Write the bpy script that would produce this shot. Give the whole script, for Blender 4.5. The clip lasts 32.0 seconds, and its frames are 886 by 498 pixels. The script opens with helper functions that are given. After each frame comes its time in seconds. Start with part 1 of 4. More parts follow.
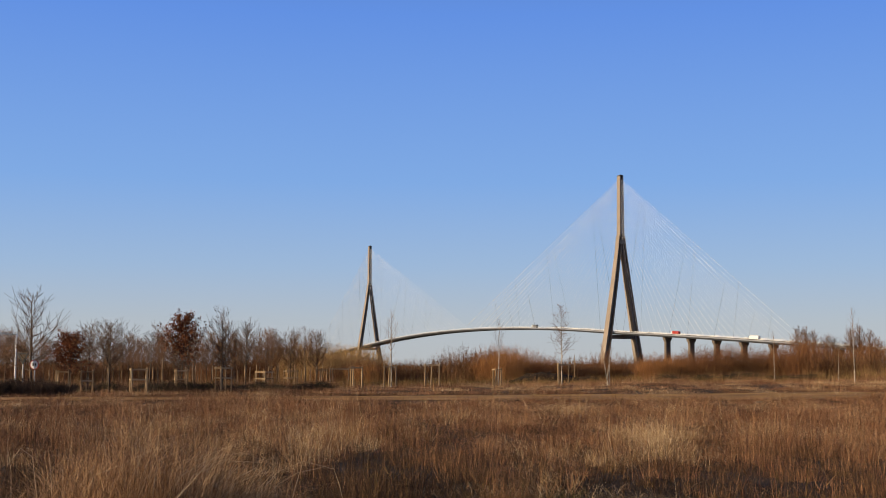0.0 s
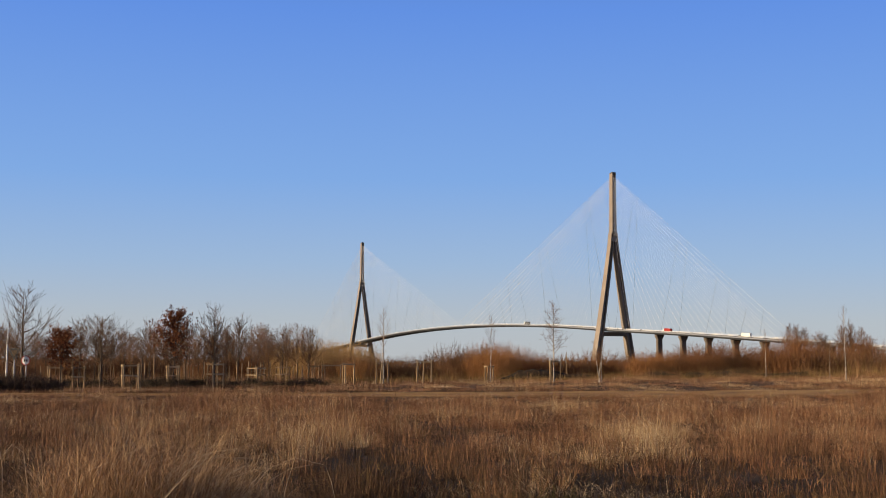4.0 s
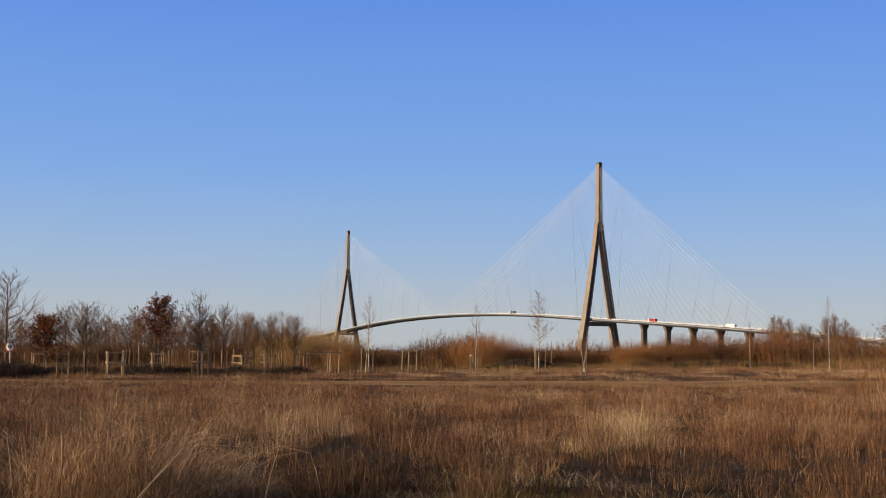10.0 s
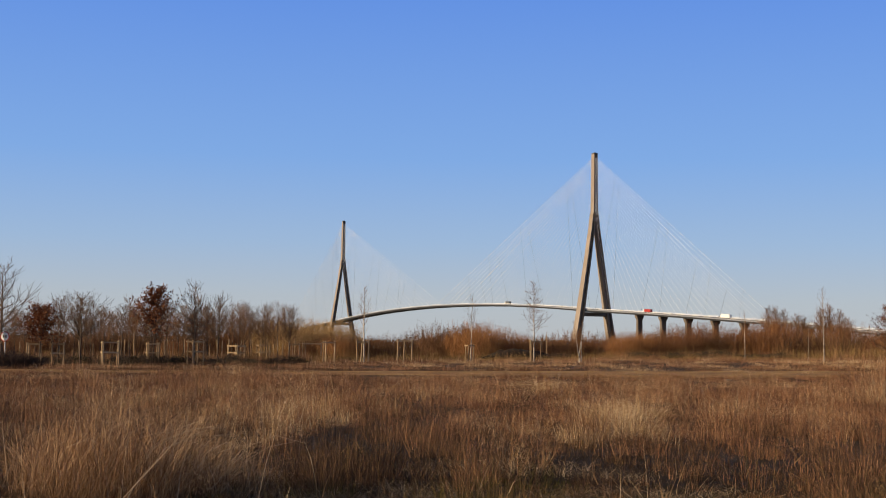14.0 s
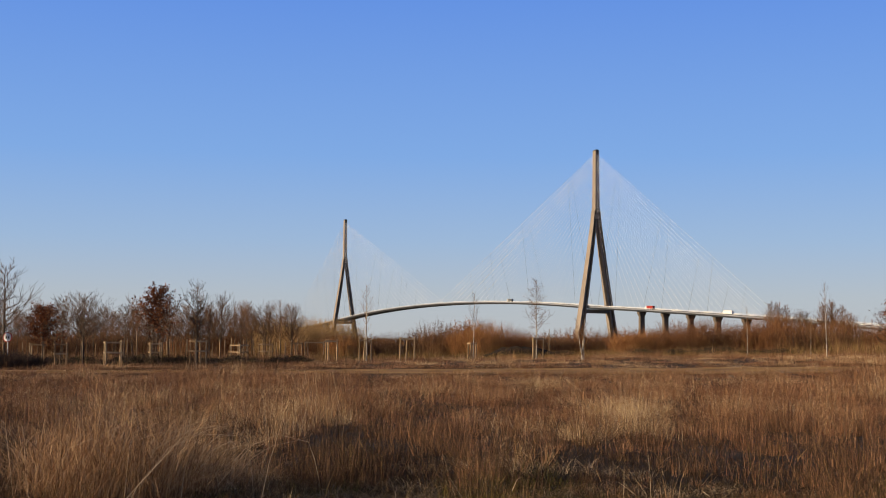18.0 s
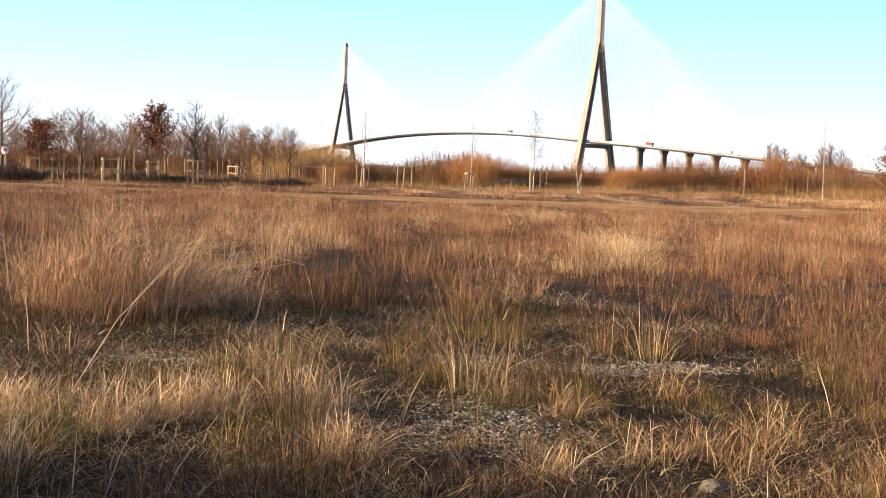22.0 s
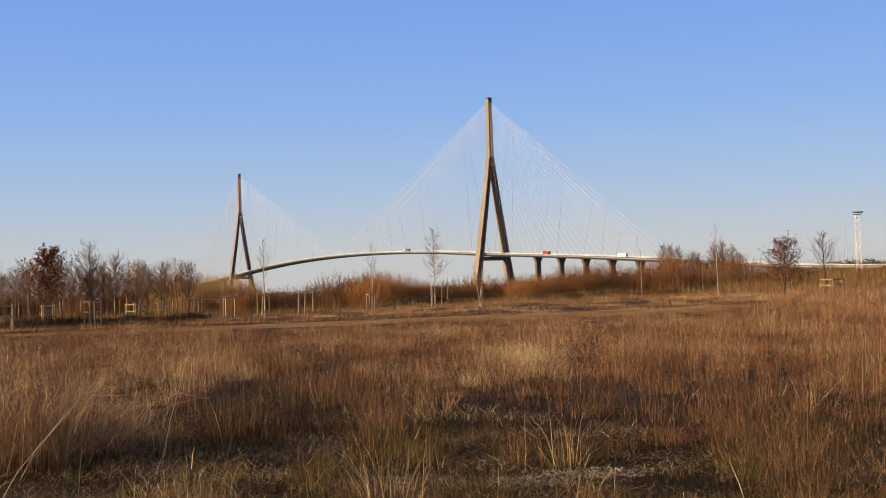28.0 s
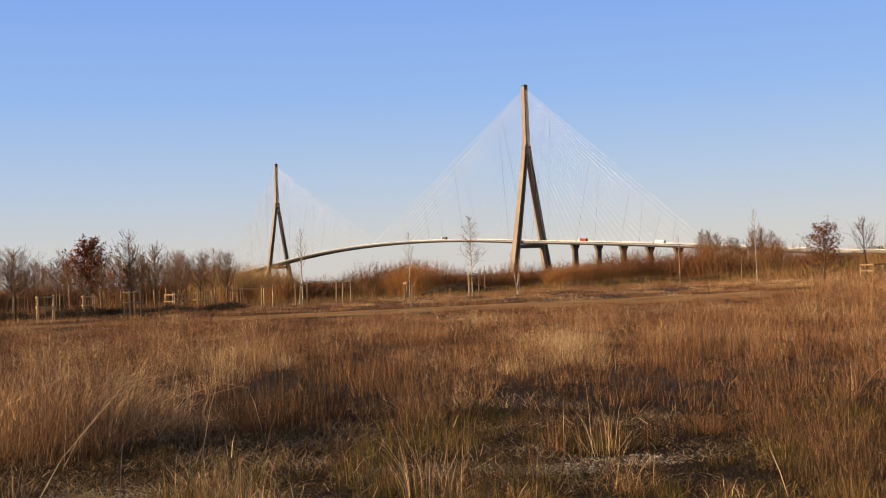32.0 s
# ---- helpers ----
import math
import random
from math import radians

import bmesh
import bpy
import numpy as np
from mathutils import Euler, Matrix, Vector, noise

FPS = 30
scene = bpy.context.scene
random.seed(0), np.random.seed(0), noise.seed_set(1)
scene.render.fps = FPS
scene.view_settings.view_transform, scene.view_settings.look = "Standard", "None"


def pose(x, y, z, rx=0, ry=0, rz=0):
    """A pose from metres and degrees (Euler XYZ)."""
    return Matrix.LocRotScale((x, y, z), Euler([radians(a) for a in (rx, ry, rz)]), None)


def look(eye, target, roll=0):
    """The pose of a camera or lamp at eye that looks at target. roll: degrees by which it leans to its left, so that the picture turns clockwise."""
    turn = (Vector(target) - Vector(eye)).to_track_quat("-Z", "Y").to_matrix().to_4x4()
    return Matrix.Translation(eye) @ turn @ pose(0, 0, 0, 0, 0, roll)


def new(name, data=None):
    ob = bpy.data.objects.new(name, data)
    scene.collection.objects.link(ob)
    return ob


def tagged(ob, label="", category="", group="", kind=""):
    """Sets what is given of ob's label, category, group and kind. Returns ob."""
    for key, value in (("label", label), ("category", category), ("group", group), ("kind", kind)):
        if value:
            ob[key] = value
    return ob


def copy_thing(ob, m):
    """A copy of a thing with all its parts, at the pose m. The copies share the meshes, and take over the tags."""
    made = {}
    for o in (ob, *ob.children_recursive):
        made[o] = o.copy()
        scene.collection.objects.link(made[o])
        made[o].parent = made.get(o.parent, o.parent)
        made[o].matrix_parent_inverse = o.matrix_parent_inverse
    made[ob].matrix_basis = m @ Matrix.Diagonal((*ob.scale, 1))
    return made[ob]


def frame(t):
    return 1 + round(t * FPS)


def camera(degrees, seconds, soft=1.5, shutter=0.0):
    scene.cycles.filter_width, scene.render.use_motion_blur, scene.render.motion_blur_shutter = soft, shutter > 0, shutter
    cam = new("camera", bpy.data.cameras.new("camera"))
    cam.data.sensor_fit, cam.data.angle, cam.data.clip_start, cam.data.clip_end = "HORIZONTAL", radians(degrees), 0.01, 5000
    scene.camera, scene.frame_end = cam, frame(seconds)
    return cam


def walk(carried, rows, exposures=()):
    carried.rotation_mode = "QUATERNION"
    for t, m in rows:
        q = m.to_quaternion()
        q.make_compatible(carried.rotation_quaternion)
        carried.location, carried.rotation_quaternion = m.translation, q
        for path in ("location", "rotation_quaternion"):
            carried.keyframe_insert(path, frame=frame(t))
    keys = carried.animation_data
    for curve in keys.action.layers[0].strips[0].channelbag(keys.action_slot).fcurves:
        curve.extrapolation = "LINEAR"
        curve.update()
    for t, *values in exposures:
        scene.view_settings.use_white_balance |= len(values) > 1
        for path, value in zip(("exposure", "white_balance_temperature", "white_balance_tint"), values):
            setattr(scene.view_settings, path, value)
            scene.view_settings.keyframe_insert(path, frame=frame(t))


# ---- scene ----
# ---- camera ----
EYE = (0.0, 0.0, 1.6)


def aim(yaw, pitch, roll):
    """A hand-held camera standing at EYE: yaw to the left of +y, pitch up, roll to its left, in degrees."""
    return Matrix.Translation(EYE) @ pose(0, 0, 0, 0, 0, yaw) @ pose(0, 0, 0, 90 + pitch, 0, 0) @ pose(0, 0, 0, 0, 0, roll)


cam = camera(37.65, 32.0, soft=1.0)
PATH = [
    (0, 0.78, 5.41, 0.27), (0.5, 0.72, 5.44, 0.23), (1, 0.71, 5.49, 0.27), (1.5, 0.71, 5.58, 0.28), (2, 0.68, 5.56, 0.33),
    (2.5, 0.67, 5.57, 0.29), (3, 0.57, 5.57, 0.40), (3.5, 0.52, 5.43, 0.38), (5.5, 0.20, 5.10, 0.59), (6, 0.17, 5.11, 0.62),
    (6.5, 0.09, 5.06, 0.70), (7, 0.24, 5.13, 0.62), (7.5, 0.10, 5.02, 0.59), (8, 0.17, 4.97, 0.67), (8.5, 0.11, 4.90, 0.69),
    (9, 0.00, 4.85, 0.70), (9.5, -0.17, 4.79, 0.76), (10, -0.18, 4.79, 0.75), (10.5, -0.28, 4.78, 0.81), (11, -0.35, 4.57, 0.83),
    (11.5, -0.28, 4.38, 0.84), (12, -0.39, 4.25, 0.78), (12.5, -0.38, 4.27, 0.75), (13, -0.35, 4.32, 0.75), (13.5, -0.37, 4.34, 0.69),
    (14, -0.39, 4.36, 0.79), (14.5, -0.35, 4.32, 0.77), (16.5, -0.38, 4.29, 0.64), (17, -0.37, 4.31, 0.47), (17.5, -0.39, 4.31, 0.43),
    (18, -0.31, 4.27, 0.42), (18.5, -0.27, 4.31, 0.38), (19, -0.34, 4.28, 0.37), (19.5, -0.24, 4.22, 0.28), (20, -0.28, 3.87, 0.42),
    (20.5, -0.36, 3.46, 0.55), (21, -0.34, 3.25, 0.56), (21.5, -0.43, 1.57, 0.86), (22, -0.60, -3.25, 2.57), (22.5, -0.48, -3.30, 2.91),
    (23, -0.46, -3.60, 2.99), (23.5, -0.45, -3.61, 3.07), (24, -0.36, -3.48, 2.89), (24.5, -0.45, 0.24, 2.17), (25, -0.76, 4.25, 1.33),
    (25.5, -1.98, 2.52, 1.25), (27.5, -4.53, 1.95, -1.46), (28, -4.85, 2.04, -1.56), (28.5, -4.79, 2.12, -1.70), (29, -4.37, 2.06, -1.93),
    (29.5, -4.13, 1.83, -1.96), (30, -3.93, 1.55, -1.88), (30.5, -3.71, 1.49, -1.81), (31, -3.56, 1.44, -1.84), (31.5, -3.40, 1.47, -1.92),
    (32, -3.21, 1.57, -1.96),
]
EXPOSURE = [(0, 0.0, 6500, 10), (19, 0.0, 6500, 10), (21.2, 0.18, 6600, 11), (22.0, 1.26, 6400, 10), (24.0, 1.26, 6400, 10), (24.6, 0.7, 6700, 11),
            (25.0, 0.35, 7800, 13), (26.2, 0.22, 7200, 13), (27.5, 0.16, 7000, 13), (30, 0.3, 7550, 14), (32, 0.3, 7550, 14)]
walk(cam, [(t, aim(y, p, r)) for t, y, p, r in PATH], EXPOSURE)

# ---- sky and sun ----
SUN_AZ, SUN_EL = -102.0, 12.5      # degrees from +y to the right; height
world = bpy.data.worlds.new("world")
scene.world = world
world.use_nodes = True
wn = world.node_tree
sky = wn.nodes.new("ShaderNodeTexSky")
sky.sky_type = "NISHITA"
sky.sun_disc = False
sky.sun_elevation = radians(SUN_EL)
sky.sun_rotation = radians(SUN_AZ)
sky.air_density, sky.dust_density, sky.ozone_density = 1.0, 0.6, 3.0
# the clear evening blue, deepening upward, laid over the sky model
dim = wn.nodes.new("ShaderNodeVectorMath")
dim.operation = "SCALE"
dim.inputs["Scale"].default_value = 0.10
wn.links.new(sky.outputs[0], dim.inputs[0])
way = wn.nodes.new("ShaderNodeTexCoord")
height = wn.nodes.new("ShaderNodeSeparateXYZ")
wn.links.new(way.outputs["Generated"], height.inputs[0])
blue = wn.nodes.new("ShaderNodeValToRGB")
stops = ((0.0, (0.525, 0.55, 0.575)), (0.037, (0.48, 0.54, 0.615)), (0.08, (0.355, 0.505, 0.745)), (0.145, (0.225, 0.425, 0.84)), (0.27, (0.128, 0.30, 0.84)), (0.45, (0.08, 0.115, 0.20)), (1.0, (0.05, 0.06, 0.08)))
ramp_els = blue.color_ramp.elements
while len(ramp_els) < len(stops):
    ramp_els.new(0.5)
for el, (at, c) in zip(ramp_els, stops):
    el.position, el.color = at, (*c, 1)
wn.links.new(height.outputs["Z"], blue.inputs[0])
both = wn.nodes.new("ShaderNodeMixRGB")
both.inputs[0].default_value = 0.85
wn.links.new(dim.outputs[0], both.inputs[1])
wn.links.new(blue.outputs[0], both.inputs[2])
# the sky towards the low sun is bright and warm
toward = wn.nodes.new("ShaderNodeVectorMath")
toward.operation = "DOT_PRODUCT"
toward.inputs[1].default_value = (math.sin(radians(SUN_AZ)), math.cos(radians(SUN_AZ)), 0.0)
wn.links.new(way.outputs["Generated"], toward.inputs[0])
warmth = wn.nodes.new("ShaderNodeMapRange")
warmth.inputs["From Min"].default_value, warmth.inputs["From Max"].default_value = 0.14, 1.0
wn.links.new(toward.outputs["Value"], warmth.inputs["Value"])
glow = wn.nodes.new("ShaderNodeMixRGB")
glow.inputs[2].default_value = (0.58, 0.41, 0.25, 1)
wn.links.new(warmth.outputs[0], glow.inputs[0])
wn.links.new(both.outputs[0], glow.inputs[1])
wn.links.new(glow.outputs[0], wn.nodes["Background"].inputs[0])
wn.nodes["Background"].inputs[1].default_value = 1.0
sun = new("sun", bpy.data.lights.new("sun", "SUN"))
sun.data.energy, sun.data.angle, sun.data.color = 5.7, radians(0.5), (1.0, 0.79, 0.54)
to_sun = Vector((math.sin(radians(SUN_AZ)) * math.cos(radians(SUN_EL)), math.cos(radians(SUN_AZ)) * math.cos(radians(SUN_EL)), math.sin(radians(SUN_EL))))
sun.matrix_world = look((0, 0, 60), Vector((0, 0, 60)) - to_sun)


# ---- materials ----
def material(name, colors, rough=0.85, scale=4.0, fine=40.0, bump=0.2, island=0.0, metal=0.0, thin=0.0, detail=4.0, perobject=0.0):
    """Colours spread by a coarse and a fine noise, shifted piece by piece, with a bump. thin: share of light let through."""
    m = bpy.data.materials.new(name)
    m.use_nodes = True
    nt = m.node_tree
    n, link = nt.nodes, nt.links.new
    bsdf = n["Principled BSDF"]
    geo = n.new("ShaderNodeNewGeometry")
    coarse = n.new("ShaderNodeTexNoise")
    coarse.inputs["Scale"].default_value, coarse.inputs["Detail"].default_value = scale, detail
    link(geo.outputs["Position"], coarse.inputs["Vector"])
    grain = n.new("ShaderNodeTexNoise")
    grain.inputs["Scale"].default_value, grain.inputs["Detail"].default_value = fine, 3.0
    link(geo.outputs["Position"], grain.inputs["Vector"])
    mix = n.new("ShaderNodeMath")
    mix.operation = "MULTIPLY_ADD"
    mix.inputs[1].default_value = 0.35
    link(grain.outputs["Fac"], mix.inputs[0])
    spread = n.new("ShaderNodeMath")
    spread.operation = "MULTIPLY_ADD"
    spread.inputs[1].default_value, spread.inputs[2].default_value = 1.6, -0.48
    link(coarse.outputs["Fac"], spread.inputs[0])
    link(spread.outputs[0], mix.inputs[2])
    fac = mix.outputs[0]
    if island or perobject:
        source = geo.outputs["Random Per Island"]
        if perobject:
            info = n.new("ShaderNodeObjectInfo")
            source = info.outputs["Random"]
        shift = n.new("ShaderNodeMath")
        shift.operation = "MULTIPLY_ADD"
        shift.inputs[1].default_value = island or perobject
        link(source, shift.inputs[0])
        link(fac, shift.inputs[2])
        low = n.new("ShaderNodeMath")
        low.operation = "SUBTRACT"
        low.inputs[1].default_value = (island or perobject) / 2
        link(shift.outputs[0], low.inputs[0])
        fac = low.outputs[0]
    ramp = n.new("ShaderNodeValToRGB")
    els = ramp.color_ramp.elements
    while len(els) < len(colors):
        els.new(0.5)
    for i, c in enumerate(colors):
        els[i].position = 0.12 + 0.76 * i / max(1, len(colors) - 1)
        els[i].color = (*c, 1)
    link(fac, ramp.inputs[0])
    link(ramp.outputs[0], bsdf.inputs["Base Color"])
    bsdf.inputs["Roughness"].default_value = rough
    bsdf.inputs["Metallic"].default_value = metal
    bsdf.inputs["Specular IOR Level"].default_value = 0.25
    if bump:
        b = n.new("ShaderNodeBump")
        b.inputs["Strength"].default_value, b.inputs["Distance"].default_value = bump, 0.02
        link(grain.outputs["Fac"], b.inputs["Height"])
        link(b.outputs[0], bsdf.inputs["Normal"])
    if thin:
        tr = n.new("ShaderNodeBsdfTranslucent")
        link(ramp.outputs[0], tr.inputs["Color"])
        ms = n.new("ShaderNodeMixShader")
        ms.inputs[0].default_value = thin
        link(bsdf.outputs[0], ms.inputs[1])
        link(tr.outputs[0], ms.inputs[2])
        link(ms.outputs[0], n["Material Output"].inputs["Surface"])
    return m


# dark soil, made darker still to deepen the shade between tufts
M_soil = material("shade_dark_soil", [(0.011, 0.006, 0.0026), (0.026, 0.014, 0.0048), (0.056, 0.032, 0.0107)], 0.95, 0.25, 9.0, 0.6)
M_gravel = material("gravel", [(0.199, 0.111, 0.0361), (0.331, 0.189, 0.0639), (0.484, 0.283, 0.0984)], 0.95, 0.35, 6.0, 0.5)
M_stone = material("weathered_stone", [(0.09, 0.075, 0.06), (0.17, 0.145, 0.115), (0.27, 0.235, 0.19)], 0.9, 9.0, 60.0, 0.5)
M_pebble = material("pebble", [(0.108, 0.096, 0.0840), (0.240, 0.216, 0.1860), (0.576, 0.540, 0.4800)], 0.9, 6.0, 60.0, 0.2, island=0.7)
M_grass = material("dry_grass", [(0.121, 0.053, 0.0262), (0.219, 0.101, 0.0496), (0.321, 0.163, 0.0843), (0.428, 0.247, 0.1357)], 0.85, 0.35, 2.2, 0, island=0.9, thin=0.0)
# brown dead grass, darkened to imitate shade between the clumps
M_brown = material("shade_brown_grass", [(0.028, 0.017, 0.0089), (0.067, 0.036, 0.0187), (0.128, 0.068, 0.0357), (0.209, 0.120, 0.0644)], 0.85, 0.5, 2.2, 0, island=0.8, thin=0.0)
M_straw = material("straw_grass", [(0.222, 0.121, 0.0559), (0.395, 0.239, 0.1118), (0.568, 0.389, 0.2083), (0.750, 0.578, 0.3658)], 0.8, 0.5, 3.0, 0, island=1.0, thin=0.2)
M_pink = material("tussock_grass", [(0.185, 0.109, 0.0542), (0.370, 0.234, 0.1183), (0.564, 0.391, 0.2168), (0.782, 0.608, 0.3843)], 0.8, 0.5, 3.0, 0, island=1.0, thin=0.2)
M_comb = material("combed_grass", [(0.108, 0.055, 0.0279), (0.244, 0.130, 0.0659), (0.381, 0.223, 0.1182), (0.568, 0.381, 0.2198)], 0.8, 0.5, 3.0, 0, island=1.0, thin=0.1)
M_green = material("green_grass", [(0.034, 0.035, 0.0072), (0.075, 0.070, 0.0130), (0.144, 0.116, 0.0259), (0.276, 0.181, 0.0540)], 0.75, 0.6, 3.0, 0, island=0.8, thin=0.2)
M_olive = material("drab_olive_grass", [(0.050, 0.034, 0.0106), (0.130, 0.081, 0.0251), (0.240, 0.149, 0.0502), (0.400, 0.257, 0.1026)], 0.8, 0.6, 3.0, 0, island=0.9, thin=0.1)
# moss colour lowered to deepen the shade under the grass
M_moss = material("shade_dark_moss", [(0.006, 0.005, 0.0016), (0.015, 0.013, 0.0037), (0.036, 0.027, 0.0081), (0.078, 0.051, 0.0193)], 0.85, 0.9, 5.0, 0, island=1.0)
M_chaff = material("broken_straw", [(0.051, 0.031, 0.0145), (0.145, 0.089, 0.0442), (0.306, 0.212, 0.1148), (0.510, 0.399, 0.2635)], 0.85, 0.8, 5.0, 0, island=1.1)
M_stalk = material("pale_dead_stalk", [(0.36, 0.25, 0.15), (0.50, 0.37, 0.24), (0.62, 0.49, 0.34)], 0.8, 3.0, 20.0, 0, thin=0.0)
# litter colour lowered for the shade at the foot of the tufts
M_litter = material("shade_dark_litter", [(0.011, 0.007, 0.0028), (0.027, 0.016, 0.0061), (0.065, 0.040, 0.0144)], 0.9, 0.6, 4.0, 0, island=0.8, thin=0.15)
M_bark = material("grey_brown_bark", [(0.065, 0.046, 0.0312), (0.124, 0.088, 0.0600), (0.195, 0.143, 0.0984)], 0.9, 2.5, 25.0, 0.5)
M_twig = material("brown_twig", [(0.095, 0.049, 0.0255), (0.175, 0.091, 0.0446), (0.262, 0.140, 0.0701)], 0.85, 0.3, 3.0, 0, island=0.6)
M_limb = material("dark_limb", [(0.054, 0.034, 0.0228), (0.108, 0.067, 0.0432), (0.174, 0.110, 0.0720)], 0.85, 0.4, 4.0, 0, island=0.6)
M_twigred = material("russet_twig", [(0.148, 0.068, 0.0286), (0.248, 0.111, 0.0446), (0.364, 0.169, 0.0691)], 0.8, 0.06, 0.6, 0, island=0.7)
M_twigorange = material("orange_twig", [(0.210, 0.090, 0.0306), (0.304, 0.140, 0.0493), (0.410, 0.200, 0.0723)], 0.8, 0.1, 0.8, 0, island=0.7)
M_twigpale = material("pale_tan_twig", [(0.323, 0.202, 0.0850), (0.457, 0.293, 0.1275), (0.591, 0.390, 0.1754)], 0.8, 0.1, 0.8, 0, island=0.7)
M_dark = material("bramble_twig", [(0.03, 0.02, 0.015), (0.06, 0.038, 0.028), (0.10, 0.06, 0.04)], 0.85, 0.5, 4.0, 0, island=0.7)
M_birch = material("white_birch_bark", [(0.08, 0.066, 0.055), (0.42, 0.36, 0.29), (0.56, 0.50, 0.42)], 0.8, 3.5, 18.0, 0.2)
M_leaf = material("russet_leaf", [(0.081, 0.024, 0.0112), (0.161, 0.052, 0.0208), (0.272, 0.102, 0.0400)], 0.7, 0.8, 5.0, 0, island=0.9, thin=0.25)
M_stake = material("pine_stake", [(0.25, 0.17, 0.09), (0.37, 0.26, 0.15), (0.48, 0.36, 0.22)], 0.85, 2.0, 30.0, 0.3, perobject=0.5)
# dark rail colour imitating a guard's shaded side; also on a sign's back
M_strap = material("shade_dark_rail", [(0.06, 0.042, 0.03), (0.11, 0.08, 0.055), (0.17, 0.125, 0.085)], 0.9, 2.0, 30.0, 0.3)
M_conc = material("pylon_concrete", [(0.21, 0.175, 0.145), (0.265, 0.222, 0.187), (0.32, 0.27, 0.23)], 0.85, 0.06, 0.9, 0.2)
# pier concrete, darker than that of the pylons
M_pier = material("dark_pier_concrete", [(0.13, 0.105, 0.085), (0.17, 0.14, 0.115), (0.21, 0.175, 0.145)], 0.85, 0.06, 0.9, 0.2)
M_concdark = material("anchor_recess_concrete", [(0.07, 0.065, 0.06), (0.10, 0.095, 0.09), (0.14, 0.13, 0.12)], 0.9, 0.1, 0.9, 0.2)
M_deck = material("deck_paint", [(0.15, 0.165, 0.19), (0.185, 0.20, 0.23), (0.22, 0.24, 0.27)], 0.6, 0.05, 0.6, 0.1)
M_edge = material("pale_edge_paint", [(0.211, 0.226, 0.2640), (0.250, 0.269, 0.3120), (0.289, 0.312, 0.3600)], 0.6, 0.05, 0.6, 0.1)
M_bramble = material("bramble_leaf", [(0.014, 0.014, 0.006), (0.028, 0.028, 0.010), (0.055, 0.046, 0.018)], 0.7, 0.5, 4.0, 0, island=0.9)
# heap soil darkened to imitate the shade it lies in
M_mound = material("shaded_heap_soil", [(0.012, 0.007, 0.0044), (0.025, 0.015, 0.0088), (0.047, 0.029, 0.0176)], 0.95, 1.2, 9.0, 0.8)
M_road = material("asphalt", [(0.045, 0.045, 0.047), (0.06, 0.06, 0.062), (0.08, 0.08, 0.08)], 0.9, 0.1, 4.0, 0.2)
M_white = material("white_paint", [(0.74, 0.74, 0.72), (0.80, 0.80, 0.79), (0.84, 0.84, 0.83)], 0.5, 0.4, 6.0, 0.05)
M_cable = material("white_stay_sheath", [(0.76, 0.76, 0.75), (0.80, 0.80, 0.79), (0.84, 0.84, 0.83)], 0.45, 0.02, 0.3, 0)
M_tie = material("dark_steel_rope", [(0.03, 0.03, 0.032), (0.045, 0.045, 0.047), (0.06, 0.06, 0.06)], 0.5, 0.05, 0.5, 0, metal=0.4)
M_steel = material("galvanised_steel", [(0.36, 0.37, 0.38), (0.46, 0.47, 0.48), (0.56, 0.57, 0.57)], 0.45, 1.5, 12.0, 0.05, metal=0.7)
M_red = material("red_paint", [(0.28, 0.025, 0.02), (0.34, 0.032, 0.025), (0.40, 0.045, 0.032)], 0.45, 0.8, 8.0, 0)
M_black = material("black_rubber", [(0.012, 0.012, 0.012), (0.02, 0.02, 0.02), (0.03, 0.03, 0.03)], 0.8, 2.0, 20.0, 0.1)
M_glass = material("dark_window", [(0.02, 0.025, 0.03), (0.03, 0.035, 0.04), (0.04, 0.045, 0.05)], 0.1, 1.0, 5.0, 0)
M_grey = material("grey_car_paint", [(0.10, 0.11, 0.12), (0.14, 0.15, 0.16), (0.18, 0.19, 0.20)], 0.3, 1.0, 5.0, 0, metal=0.3)
M_evergreen = material("evergreen_foliage", [(0.025, 0.022, 0.014), (0.045, 0.038, 0.022), (0.07, 0.055, 0.032)], 0.8, 0.05, 0.6, 0, island=0.6)


# ---- building helpers ----
def part(name, data, mat, parent=None, label=""):
    """One mesh object from a bmesh or a mesh, under parent."""
    if isinstance(data, bmesh.types.BMesh):
        me = bpy.data.meshes.new(name)
        data.normal_update()
        data.to_mesh(me)
        data.free()
    else:
        me = data
    if mat is not None and not me.materials:
        me.materials.append(mat)
    ob = new(name, me)
    if parent is not None:
        ob.parent = parent
    if label:
        ob["label"] = label
    return ob


def mesh_of(name, verts, faces):
    """A mesh from arrays: verts (n, 3), faces (m, k)."""
    me = bpy.data.meshes.new(name)
    verts, faces = np.asarray(verts, np.float32), np.asarray(faces, np.int32)
    me.vertices.add(len(verts))
    me.vertices.foreach_set("co", verts.ravel())
    me.loops.add(faces.size)
    me.loops.foreach_set("vertex_index", faces.ravel())
    me.polygons.add(len(faces))
    me.polygons.foreach_set("loop_start", np.arange(len(faces), dtype=np.int32) * faces.shape[1])
    me.update(calc_edges=True)
    return me


